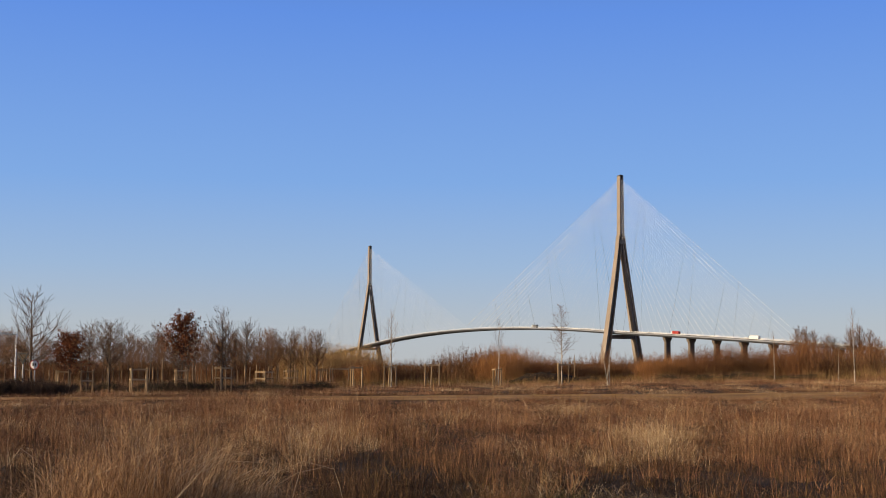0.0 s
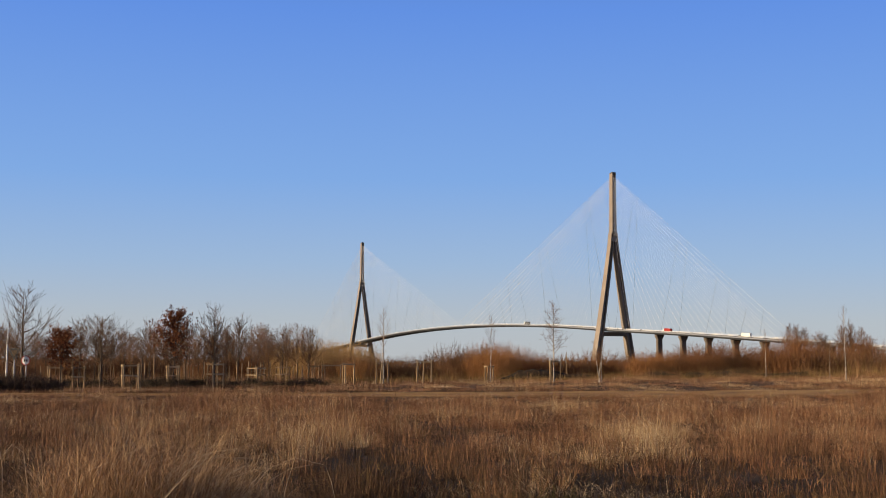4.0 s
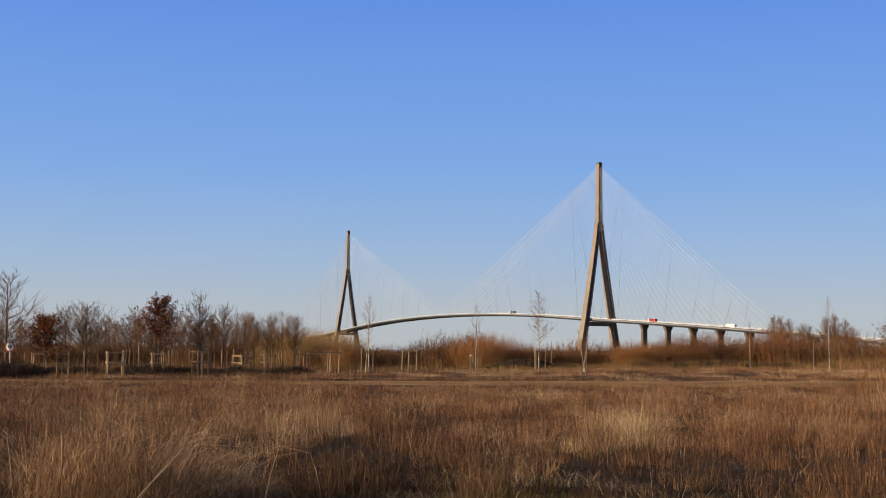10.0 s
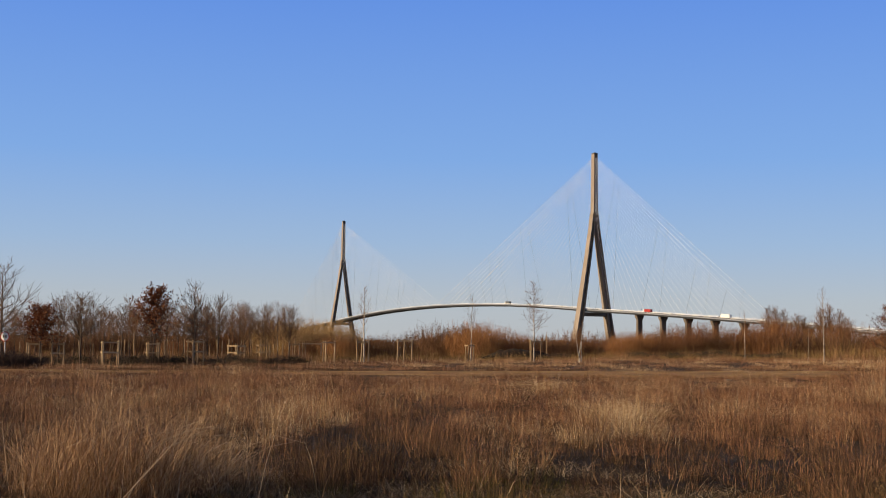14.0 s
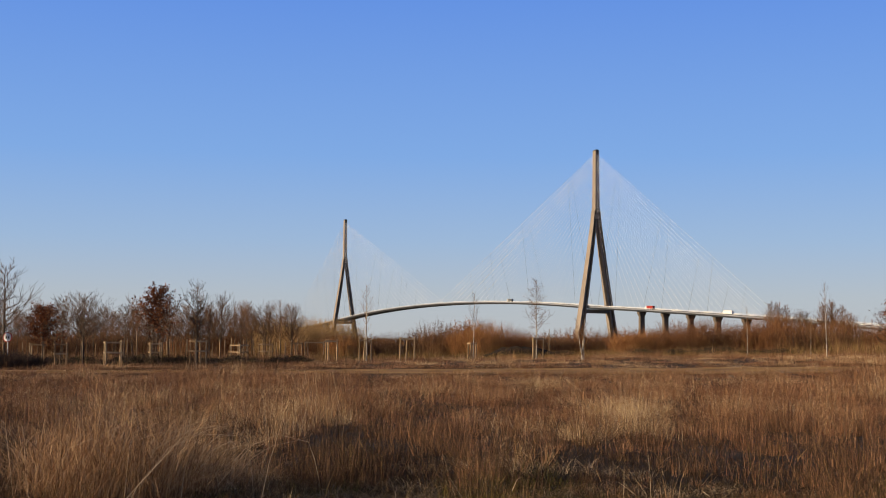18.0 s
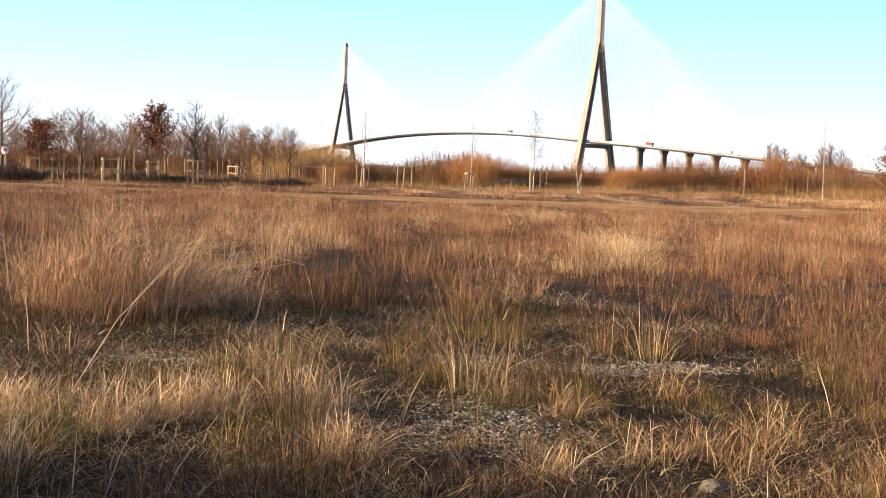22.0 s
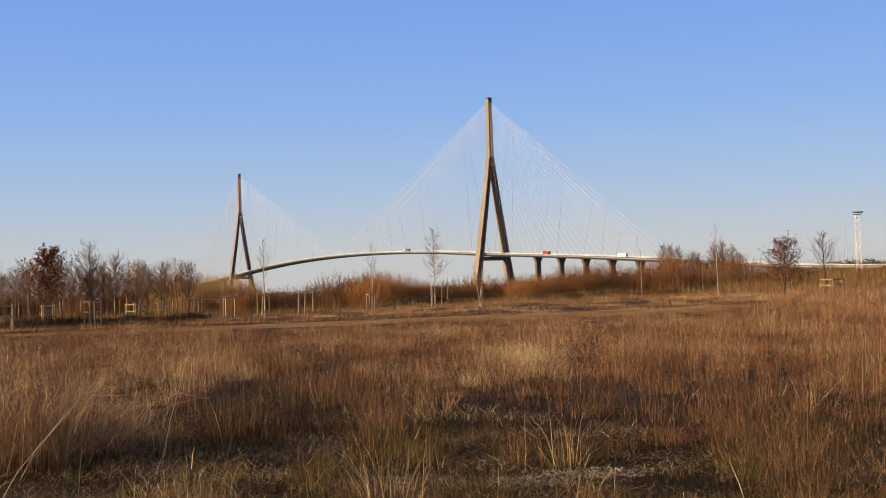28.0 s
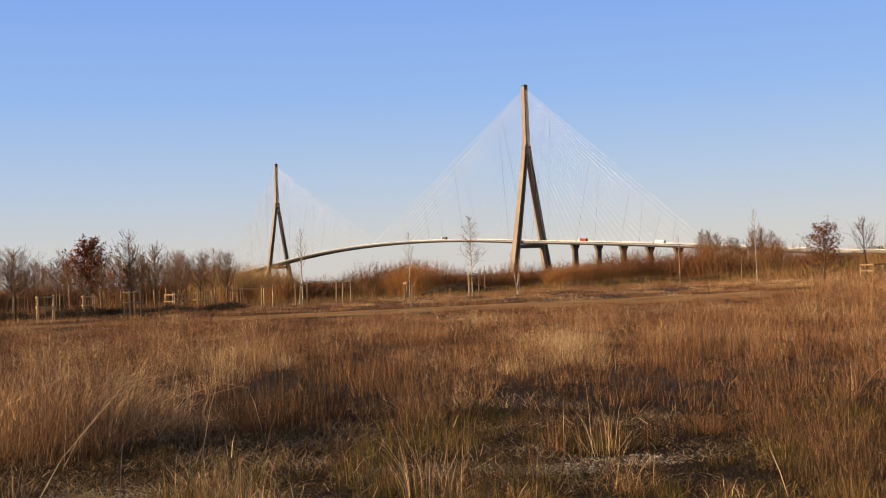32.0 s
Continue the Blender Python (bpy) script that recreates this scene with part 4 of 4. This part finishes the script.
def stony(x, y):
    """The trodden stony patches by the camera."""
    return spot(x, y, 0.42, 8.1, 0.42, 0.75) + 0.7 * spot(x, y, 0.3, 11.0, 0.55, 0.4) + 0.7 * spot(x, y, 1.45, 10.8, 0.35, 0.3) + 0.6 * spot(x, y, 2.25, 11.2, 0.4, 0.3) + 0.5 * spot(x, y, -2.1, 10.4, 0.5, 0.35)


def bare(x, y):
    """How bare the ground is: the stony patches, small holes and scattered gaps."""
    holes = spot(x, y, 2.5, 8.55, 0.2, 0.2) + spot(x, y, 1.9, 8.5, 0.16, 0.2) + spot(x, y, -0.15, 7.7, 0.25, 0.5) + spot(x, y, -0.25, 9.1, 0.3, 0.3) + spot(x, y, -4.2, 13.4, 0.45, 0.6) + spot(x, y, 1.6, 6.75, 0.22, 0.3) + spot(x, y, 2.1, 7.1, 0.25, 0.25) + spot(x, y, 0.95, 6.7, 0.25, 0.2)
    gaps = step01((lattice_noise(x, y, 0.8, 21) - 0.68) / 0.15) * (1 - step01((y - 12) / 10))
    return np.clip(1.3 * stony(x, y) + holes + 0.7 * gaps, 0, 1)


def hollow(x, y):
    """Dark hollows between the tufts, fewer far off."""
    n = 0.6 * lattice_noise(x, y * 0.3, 0.6, 71) + 0.4 * lattice_noise(x, y * 0.3, 1.6, 72)
    return step01((n - 0.48) / 0.08) * (1 - 0.8 * step01((np.hypot(x, y) - 14) / 18))


def clump(x, y):
    """Where the sward stands in full clumps, from 0 to 1."""
    n = 0.65 * lattice_noise(x, y * 0.3, 0.8, 26) + 0.35 * lattice_noise(x, y * 0.4, 0.35, 27)
    return step01((n - 0.28) / 0.42)


def tallness(x, y):
    """The height of the sward: short by the camera, tall past ten metres, in patches."""
    d = np.hypot(x, y)
    rank = 1 + 1.3 * step01((np.degrees(np.arctan2(x, y)) - 15.5) / 6) * step01((d - 40) / 20) * (0.5 + lattice_noise(x, y, 4.0, 24))
    low = 1 - 0.5 * spot(x, y, 0.5, 7.3, 1.0, 1.6) - 0.3 * (1 - step01((d - 5.5) / 2.5)) - 0.2 * (1 - step01((d - 9) / 4)) * step01((x - 0.2) / 0.8)
    return low * rank * (0.23 + 0.11 * step01((d - 6.0) / 16) + 0.10 * step01((-0.2 - x) / 1.2) * (1 - step01((d - 11) / 8))) * (1 - 0.35 * step01((d - 42) / 30)) * (1 - 0.5 * step01((d - 74) / 10)) * (0.65 + 0.7 * lattice_noise(x, y * 0.3, 1.9, 22)) * (0.85 + 0.3 * lattice_noise(x, y * 0.4, 7.0, 23)) * (0.5 + 0.85 * clump(x, y))


r = np.random.RandomState(100)
HEAD3 = (0.7, 0.5, 1.5)
SWARD = {"dry": [], "olive": [], "dark": [], "straw": [], "green": []}


def tufts(n, d0, d1, per, width, segs, radius, a0=-25.0, a1=30.0, low=1.0, splay=1.0, thin=0.88, fuzz=0.0, only=""):
    """Tufts of blades that fan out from a foot, sorted by kind; the kinds lie in patches."""
    x, y = sector(r, n, d0, d1, a0, a1)
    keep = (r.rand(n) > 0.95 * bare(x, y)) & (r.rand(n) > thin * hollow(x, y)) & (~on_track(x, y) | (r.rand(n) < 0.03 + 0.5 * step01((2 - x) / 18)))
    x, y = x[keep], y[keep]
    n = len(x)
    size = np.exp(r.normal(0, 0.40, n))
    tall = tallness(x, y) * size * low
    wet = lattice_noise(x, y * 0.5, 2.0, 41) * 0.6 + 0.4 * lattice_noise(x, y * 0.4, 0.7, 42)
    dry = lattice_noise(x, y * 0.3, 2.4, 31) * 0.42 + 0.28 * lattice_noise(x, y * 0.3, 0.8, 32) + 0.30 * r.rand(n)
    full = clump(x, y)
    dry = dry + 0.16 * (full - 0.55)
    d = np.hypot(x, y)
    green = (wet > 0.54 - 0.07 * step01((x + 0.3) / 2.0) + 0.5 * step01((d - 9) / 14)) & (d < 30) & (r.rand(n) < 0.7)
    past = step01((d - 10) / 35)
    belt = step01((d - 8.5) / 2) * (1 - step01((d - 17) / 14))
    east = step01((x + 0.3) / 2.0) * (1 - past)
    near = 1 - step01((d - 8) / 3)
    straw = ~green & (dry > 0.52 + near * (0.05 + 0.06 * step01((x - 0.5) / 1.0)) + 0.13 * past + 0.15 * belt + 0.12 * east - 0.06 * step01((d - 74) / 8))
    # dark blades gather between clumps and in the belt, imitating shade there
    shade_dark = ~green & ~straw & (r.rand(n) < 0.37 + 0.2 * near - 0.27 * past + 0.42 * belt * (1 - 0.35 * step01((x - 0.5) / 3)) + 0.4 * step01((0.42 - dry) / 0.1) + 0.22 * (1 - full))
    rest = ~green & ~straw & ~shade_dark
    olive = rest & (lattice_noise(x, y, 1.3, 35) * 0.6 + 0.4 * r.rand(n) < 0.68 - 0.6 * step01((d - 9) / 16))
    kinds = {"green": green, "straw": straw, "dark": shade_dark, "olive": olive, "dry": rest & ~olive}
    if only:
        kinds = {only: np.ones(n, bool)}
    for kind, m in kinds.items():
        k = int(m.sum())
        if not k:
            continue
        foot = np.repeat(np.arange(k), per)
        q = len(foot)
        u = np.sqrt(r.rand(q))
        rad = radius * size[m][foot] * u
        an = r.uniform(0, math.tau, q)
        bx, by = x[m][foot] + rad * np.cos(an), y[m][foot] + rad * np.sin(an)
        h = tall[m][foot] * r.uniform(0.4, 1.15, q) * (1.1 - 0.35 * u) * (0.65 if kind == "green" else 1.0)
        arch = {"dry": 0.36, "dark": 0.40, "olive": 0.55, "straw": 0.75, "green": 0.65}[kind] * (0.5 + r.rand(k))[foot]
        bend = splay * arch * (0.35 + 0.9 * u) * r.gamma(2.0, 0.5, q)
        phi = an + r.normal(0, 0.8, q)
        SWARD[kind].append(blades(r, bx, by, h, r.uniform(*width, q), bend, segs, None, phi))
        if kind != "green" and fuzz:
            # loose panicles and broken leaf ends about the heads of the tuft
            g = np.repeat(np.arange(k), int(per * fuzz))
            q = len(g)
            an, u = r.uniform(0, math.tau, q), np.sqrt(r.rand(q))
            rad = (radius * size[m][g] + 0.45 * tall[m][g]) * u
            px, py = x[m][g] + rad * np.cos(an), y[m][g] + rad * np.sin(an)
            pz = ground_z(px, py) + tall[m][g] * r.uniform(0.25, 0.95, q) * (1 - 0.45 * u)
            SWARD[kind].append(blades(r, px, py, tall[m][g] * r.uniform(0.12, 0.34, q), 1.15 * r.uniform(*width, q), r.uniform(0.4, 2.6, q), min(segs, 2), None, None, pz))


tufts(1150, 4.6, 9.8, 60, (0.0028, 0.0056), 3, 0.085, fuzz=0.5, thin=0.97)
tufts(1300, 4.6, 9.8, 14, (0.003, 0.005), 3, 0.06, low=0.7, splay=1.7, thin=0.6)
tufts(2500, 9.2, 16, 44, (0.0035, 0.0070), 2, 0.10, fuzz=0.6, thin=0.95)
tufts(2000, 9.2, 16, 12, (0.004, 0.007), 2, 0.07, low=0.7, splay=1.8, thin=0.3)
tufts(600, 5.5, 11.5, 30, (0.003, 0.006), 3, 0.08, 3, 27, low=0.8, splay=1.4, thin=0.7)
tufts(110, 9, 18, 9, (0.002, 0.0035), 3, 0.10, low=1.7, splay=1.0)
tufts(8000, 15.5, 36, 26, (0.0045, 0.009), 1, 0.13, fuzz=0.8)
tufts(5000, 15.5, 36, 8, (0.006, 0.010), 2, 0.12, low=0.7, splay=2.0, thin=0.3)
tufts(800, 16, 36, 12, (0.005, 0.008), 1, 0.15, low=1.7, splay=0.8)
tufts(16000, 36, 76, 18, (0.008, 0.015), 1, 0.26, splay=1.3, fuzz=1.0)
tufts(16000, 36, 76, 12, (0.010, 0.020), 1, 0.35, low=0.6, splay=3.0, thin=0.2)
tufts(6500, 78, 108, 40, (0.012, 0.024), 1, 0.50, low=1.7, splay=1.2, thin=0.4)
tufts(9000, 100, 140, 16, (0.02, 0.035), 1, 0.6, low=2.2, splay=1.2, thin=0.3)
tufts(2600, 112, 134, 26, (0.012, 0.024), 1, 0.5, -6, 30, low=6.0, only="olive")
tufts(1600, 110, 132, 20, (0.012, 0.024), 1, 0.5, -6, 30, low=4.0, only="dry")
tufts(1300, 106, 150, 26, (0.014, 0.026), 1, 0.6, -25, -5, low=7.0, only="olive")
tufts(2000, 106, 150, 26, (0.014, 0.026), 1, 0.6, -25, -5, low=7.0, only="dry")
tufts(700, 77.5, 92, 40, (0.012, 0.022), 1, 0.4, low=1.1, splay=1.6, thin=0.95, only="dark")
tufts(420, 88, 99, 50, (0.012, 0.025), 1, 0.45, -20, -5, low=2.2, splay=1.4, only="dark")
tufts(260, 78, 92, 30, (0.012, 0.022), 1, 0.3, -18, 6, low=1.0, splay=1.6, only="green")
tufts(2200, 50, 76, 24, (0.010, 0.020), 1, 0.35, 16, 30, low=1.2)
tufts(1800, 79, 106, 30, (0.014, 0.026), 1, 0.45, 15, 30, low=1.7)
tufts(7000, 6, 76, 8, (0.02, 0.035), 1, 0.3, 30, 335)
tufts(1300, 0.4, 8, 34, (0.004, 0.009), 2, 0.11, 30, 335, thin=0.4)
tufts(260, 0.6, 4.6, 34, (0.004, 0.008), 2, 0.09, low=0.7, thin=0.4)
# the dark rank verge along the far side of the track
x = r.uniform(-40, 40, 16000)
y = 73.6 + 0.012 * x - 0.0006 * x ** 2 + 1.2 * np.sin(x / 17) + 3.9 + 0.5 * np.sin(x / 9.0) + step01((x + 10) / 40) * 0.9 + r.gamma(2.0, 0.6, len(x)) - 0.3
keep = lattice_noise(x, y * 0.2, 2.2, 91) + 0.25 * r.rand(len(x)) > 0.5
x, y = x[keep], y[keep]
SWARD["dark"].append(blades(r, x, y, r.uniform(0.12, 0.36, len(x)), r.uniform(0.015, 0.03, len(x)), r.uniform(0.1, 0.9, len(x)), 1))
for kind, name, mat, label in (("dry", "dry_grass", M_grass, "tall reddish-brown dry grass across the field"), ("olive", "olive_grass", M_olive, "drab olive-tinged half-dead grass by the path"), ("dark", "brown_grass", M_brown, "brown dead grass across the field, partly darkened to imitate shade between clumps"),
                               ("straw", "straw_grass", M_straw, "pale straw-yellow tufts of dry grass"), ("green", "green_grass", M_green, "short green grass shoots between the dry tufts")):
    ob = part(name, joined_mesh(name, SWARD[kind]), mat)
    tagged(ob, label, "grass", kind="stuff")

# flattened litter close to the soil, darkened to deepen the shade
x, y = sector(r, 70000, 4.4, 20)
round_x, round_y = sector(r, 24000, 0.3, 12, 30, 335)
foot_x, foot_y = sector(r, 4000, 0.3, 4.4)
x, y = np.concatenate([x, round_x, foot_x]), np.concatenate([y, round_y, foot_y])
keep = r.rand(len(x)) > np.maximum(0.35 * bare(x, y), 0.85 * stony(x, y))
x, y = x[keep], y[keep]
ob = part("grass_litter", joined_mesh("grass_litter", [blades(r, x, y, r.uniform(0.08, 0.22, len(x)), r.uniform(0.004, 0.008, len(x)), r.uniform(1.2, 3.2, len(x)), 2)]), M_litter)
tagged(ob, "flattened dead stalks on the soil, darkened for shade between tufts", "grass", kind="stuff")

# matted moss and short shoots over the soil, coloured darker for shade
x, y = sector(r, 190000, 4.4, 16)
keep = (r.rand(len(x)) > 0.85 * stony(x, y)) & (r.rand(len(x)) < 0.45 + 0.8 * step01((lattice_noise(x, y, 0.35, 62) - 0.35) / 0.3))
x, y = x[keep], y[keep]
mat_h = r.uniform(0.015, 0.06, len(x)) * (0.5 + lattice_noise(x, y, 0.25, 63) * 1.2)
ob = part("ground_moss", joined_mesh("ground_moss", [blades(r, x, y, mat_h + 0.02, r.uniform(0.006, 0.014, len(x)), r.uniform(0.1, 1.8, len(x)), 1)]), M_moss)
tagged(ob, "matted brown and green moss over dark soil, darkened for shade", "moss", kind="stuff")

# broken bits of straw strewn about
x, y = sector(r, 60000, 4.4, 15)
keep = (lattice_noise(x, y, 0.5, 64) + 0.3 * r.rand(len(x)) > 0.5) & (r.rand(len(x)) > 0.8 * stony(x, y))
x, y = x[keep], y[keep]
ob = part("straw_chaff", joined_mesh("straw_chaff", [blades(r, x, y, r.uniform(0.03, 0.11, len(x)), r.uniform(0.003, 0.007, len(x)), r.uniform(1.5, 4.0, len(x)), 2, None, None, ground_z(x, y) + r.uniform(0.02, 0.07, len(x)))]), M_chaff)
tagged(ob, "broken bits of straw strewn over the ground", "straw", kind="stuff")

# tangled straw lying over it
x, y = sector(r, 46000, 4.4, 18)
round_x, round_y = sector(r, 14000, 0.3, 9, 30, 335)
foot_x, foot_y = sector(r, 1800, 0.3, 4.4)
x, y = np.concatenate([x, round_x, foot_x]), np.concatenate([y, round_y, foot_y])
keep = (r.rand(len(x)) > np.maximum(0.45 * bare(x, y), 0.85 * stony(x, y))) & (lattice_noise(x, y, 0.9, 61) > 0.3 + 0.25 * step01((np.hypot(x, y) - 8) / 3) + 0.22 * step01((x - 0.6) / 0.6) - 0.3 * step01((0.2 - x) / 0.5) * step01((y - 7.1) / 0.3) * step01((9.6 - y) / 0.5))
x, y = x[keep], y[keep]
ob = part("tangled_straw", joined_mesh("tangled_straw", [blades(r, x, y, r.uniform(0.12, 0.34, len(x)), r.uniform(0.003, 0.0065, len(x)), r.uniform(0.6, 2.4, len(x)), 3)]), M_chaff)
tagged(ob, "tangled straw-coloured stalks bent over the soil", "grass", kind="stuff")

# single pale stalks that stand clear of the sward
x, y = sector(r, 120, 8.5, 20)
ob = part("tall_stalk_grass", joined_mesh("tall_stalk_grass", [blades(r, x, y, tallness(x, y) * 1.25 + r.uniform(0.1, 0.35, len(x)), r.uniform(0.0022, 0.0034, len(x)), r.gamma(2.0, 0.18, len(x)), 3, HEAD3)]), M_chaff)
tagged(ob, "single pale stalks standing above the sward", "grass", kind="stuff")


# tussocks: a mass of fine stems with a few thick bent stalks
def tussock(az, d, radius, height, n, label, seed, mat=M_pink, comb=1.4, thick=0, chaos=0.0):
    q = np.random.RandomState(seed)
    cx, cy = place(az, d)
    top = new("grass_tussock")
    top.matrix_world = pose(cx, cy, gz(cx, cy))
    rad = radius * np.sqrt(q.rand(n))
    an = q.uniform(0, math.tau, n)
    x, y = rad * np.cos(an), rad * np.sin(an) * 0.8
    z = ground_z(x + cx, y + cy) - gz(cx, cy)
    part("stem_mass", mesh_of("stem_mass", *blades(q, x, y, height * q.uniform(0.4, 1.1, n), q.uniform(0.003, 0.0065, n), q.gamma(1.5, 0.55, n), 4, (1, 0.8, 0.6, 0.9), q.normal(0.0, comb, n), z)), mat, top)
    if chaos:
        # broken stems that hang across one another
        k = int(n * chaos)
        x, y = q.normal(0, radius * 0.75, k), q.normal(0, radius * 0.6, k)
        z = height * q.uniform(0.15, 0.85, k) * np.exp(-(x / radius) ** 2 * 0.5)
        part("broken_mass", mesh_of("broken_mass", *blades(q, x, y, height * q.uniform(0.15, 0.45, k), q.uniform(0.003, 0.006, k), q.uniform(0.3, 3.0, k), 3, None, None, z)), mat, top)
    for _ in range(thick):
        bm = bmesh.new()
        a, lean = q.uniform(0, math.tau), q.normal(0.35, 0.5)
        p = Vector((q.normal(0, radius * 0.6), q.normal(0, radius * 0.4), 0.0))
        m = p + Vector((lean * height * 0.45, q.normal(0, 0.1), height * q.uniform(0.45, 0.7)))
        k = m + Vector((lean * height * 0.3, q.normal(0, 0.06), height * q.uniform(0.08, 0.22)))
        e = k + Vector((lean * height * 0.35, q.normal(0, 0.08), height * q.uniform(-0.2, 0.12)))
        rod(bm, p, m, 0.0032, 0.0028, 5)
        rod(bm, m, k, 0.0028, 0.0022, 5)
        rod(bm, k, e, 0.0022, 0.0012, 5)
        part("thick_stalk", bm, M_stalk, top, "thick pale bent stalk")
    return tagged(top, label, "grass tussock")


for az, d, radius, height, n, thick, seed in ((-13.9, 13.2, 0.8, 1.05, 1600, 30, 51), (-11.6, 13.8, 0.6, 0.75, 900, 12, 50), (-15.9, 14.4, 0.5, 0.8, 600, 5, 52), (-9.4, 14.6, 0.55, 0.5, 500, 3, 53)):
    tussock(az, d, radius, height, n, "wind-combed mass of pale reddish dry grass", seed, M_comb, 1.5, thick, 1.0)
for k, (az, d, radius, height) in enumerate(((-17.6, 8.1, 0.22, 0.36), (-15.8, 8.1, 0.2, 0.32), (-13.3, 7.75, 0.22, 0.42), (-10.6, 8.1, 0.22, 0.36), (-8.8, 8.1, 0.2, 0.38), (-7.2, 9.3, 0.25, 0.40), (-5.0, 8.2, 0.26, 0.42),
                                             (-3.3, 6.95, 0.18, 0.34), (5.9, 6.85, 0.15, 0.24), (6.3, 8.6, 0.16, 0.3), (10.2, 7.4, 0.2, 0.3), (12.3, 7.6, 0.16, 0.3), (14.2, 7.4, 0.2, 0.32), (15.3, 8.3, 0.2, 0.34), (10.9, 9.9, 0.25, 0.3))):
    tussock(az, d, radius, height, 380 if az < 0 else 110, "arched straw tuft of dry grass", 60 + k, M_pink if az < -3 else M_straw, 1.9, 0, 0.3)


def dead_stalk(az, d, dx, top):
    """A long dead stalk, kinked half way, that leans dx to the side and ends at that height."""
    x, y = place(az, d)
    bm = bmesh.new()
    kink = (dx * 0.42, 0.06, top * 0.52)
    rod(bm, (0, 0, -0.02), kink, 0.0034, 0.0028, 6)
    rod(bm, kink, (dx, 0.1, top), 0.0028, 0.0013, 6)
    stalk = part("dead_stalk", bm, M_stalk)
    stalk.matrix_world = pose(x, y, gz(x, y))
    tagged(stalk, "long pale leaning dead stalk", "stalk", "dead stalks above the grass")


for row in ((-15.6, 8.6, 0.78, 1.07), (-7.6, 12.5, 0.21, 0.88), (-9.1, 13.1, -0.19, 0.5), (-7.8, 13.4, -0.07, 0.46), (-17.5, 6.2, 0.03, 0.37), (-15.1, 6.15, -0.01, 0.3), (-13.8, 6.15, 0.15, 0.39), (-11.2, 6.2, 0.12, 0.23),
            (-18.1, 6.4, 0.07, 0.17), (-15.3, 15.5, 0.64, 1.1), (-17.0, 10.8, -0.08, 0.54), (-0.9, 8.2, 0.13, 0.31), (17.7, 9.5, -0.1, 0.35), (-13.4, 12.3, 0.36, 0.54), (6.3, 6.8, 0.31, 0.21)):
    dead_stalk(*row)

# pebbles in the bare patches and stones
x, y = sector(r, 110000, 5.4, 12, -14, 16)
keep = stony(x, y) * r.uniform(0.1, 1, len(x)) * (0.4 + 1.2 * lattice_noise(x, y, 0.22, 44)) > 0.09
x, y = x[keep], y[keep]
n = len(x)
oct_v = np.array([(1, 0, 0), (0, 1, 0), (-1, 0, 0), (0, -1, 0), (0, 0, 0.8), (0, 0, -0.6)])
oct_f = np.array([(0, 1, 4), (1, 2, 4), (2, 3, 4), (3, 0, 4), (1, 0, 5), (2, 1, 5), (3, 2, 5), (0, 3, 5)])
s = r.gamma(1.1, 0.0036, n)[:, None, None] + 0.002
v = oct_v[None] * r.uniform(0.6, 1.3, (n, 6, 1)) * s * np.array([1, 1, 0.6])
v = v + np.stack([x, y, ground_z(x, y) + 0.012], -1)[:, None]
f = (np.arange(n) * 6)[:, None, None] + oct_f[None]
peb = part("pebbles", mesh_of("pebbles", v.reshape(-1, 3), f.reshape(-1, 3)), M_pebble)
tagged(peb, "pale pebbles scattered on bare dark soil", "pebbles", kind="stuff")


def stone(az, d, size, seed):
    q = np.random.RandomState(seed)
    bm = bmesh.new()
    bmesh.ops.create_icosphere(bm, subdivisions=3, radius=1.0)
    for v in bm.verts:
        k = 1 + 0.35 * noise.noise(v.co * 1.3 + Vector((seed, 0, 0))) + 0.08 * noise.noise(v.co * 5)
        v.co = v.co * k * size
        v.co.z *= 0.55
    x, y = place(az, d)
    ob = part("stone", bm, M_stone)
    ob.matrix_world = pose(x, y, gz(x, y) + size * 0.15, 0, 0, q.uniform(0, 360))
    return tagged(ob, "pale rough limestone lump lying in the grass", "stone", "stones in the grass")


for k, (az, d, s) in enumerate(((19.4, 7.2, 0.09), (12.9, 6.85, 0.07), (-9.3, 13.0, 0.07), (-16.3, 13.0, 0.06), (-13.9, 13.0, 0.05), (3.4, 6.95, 0.035), (-5.2, 7.05, 0.06), (4.8, 9.0, 0.035), (9.8, 9.2, 0.03), (-0.8, 7.0, 0.05), (5.0, 62, 0.16), (12.8, 66, 0.18), (8.5, 60, 0.15))):
    stone(az, d, s, k + 3)

# a thorn bush beside the path, out of view, whose shadow falls over the near grass
thorn = bush("thorn_bush", "leafless thorn bush beside the path", 77, M_dark, "", 1.75, 1.1, 1800, 12)
thorn.matrix_world = pose(-7.0, 4.05, gz(-7.0, 4.05))
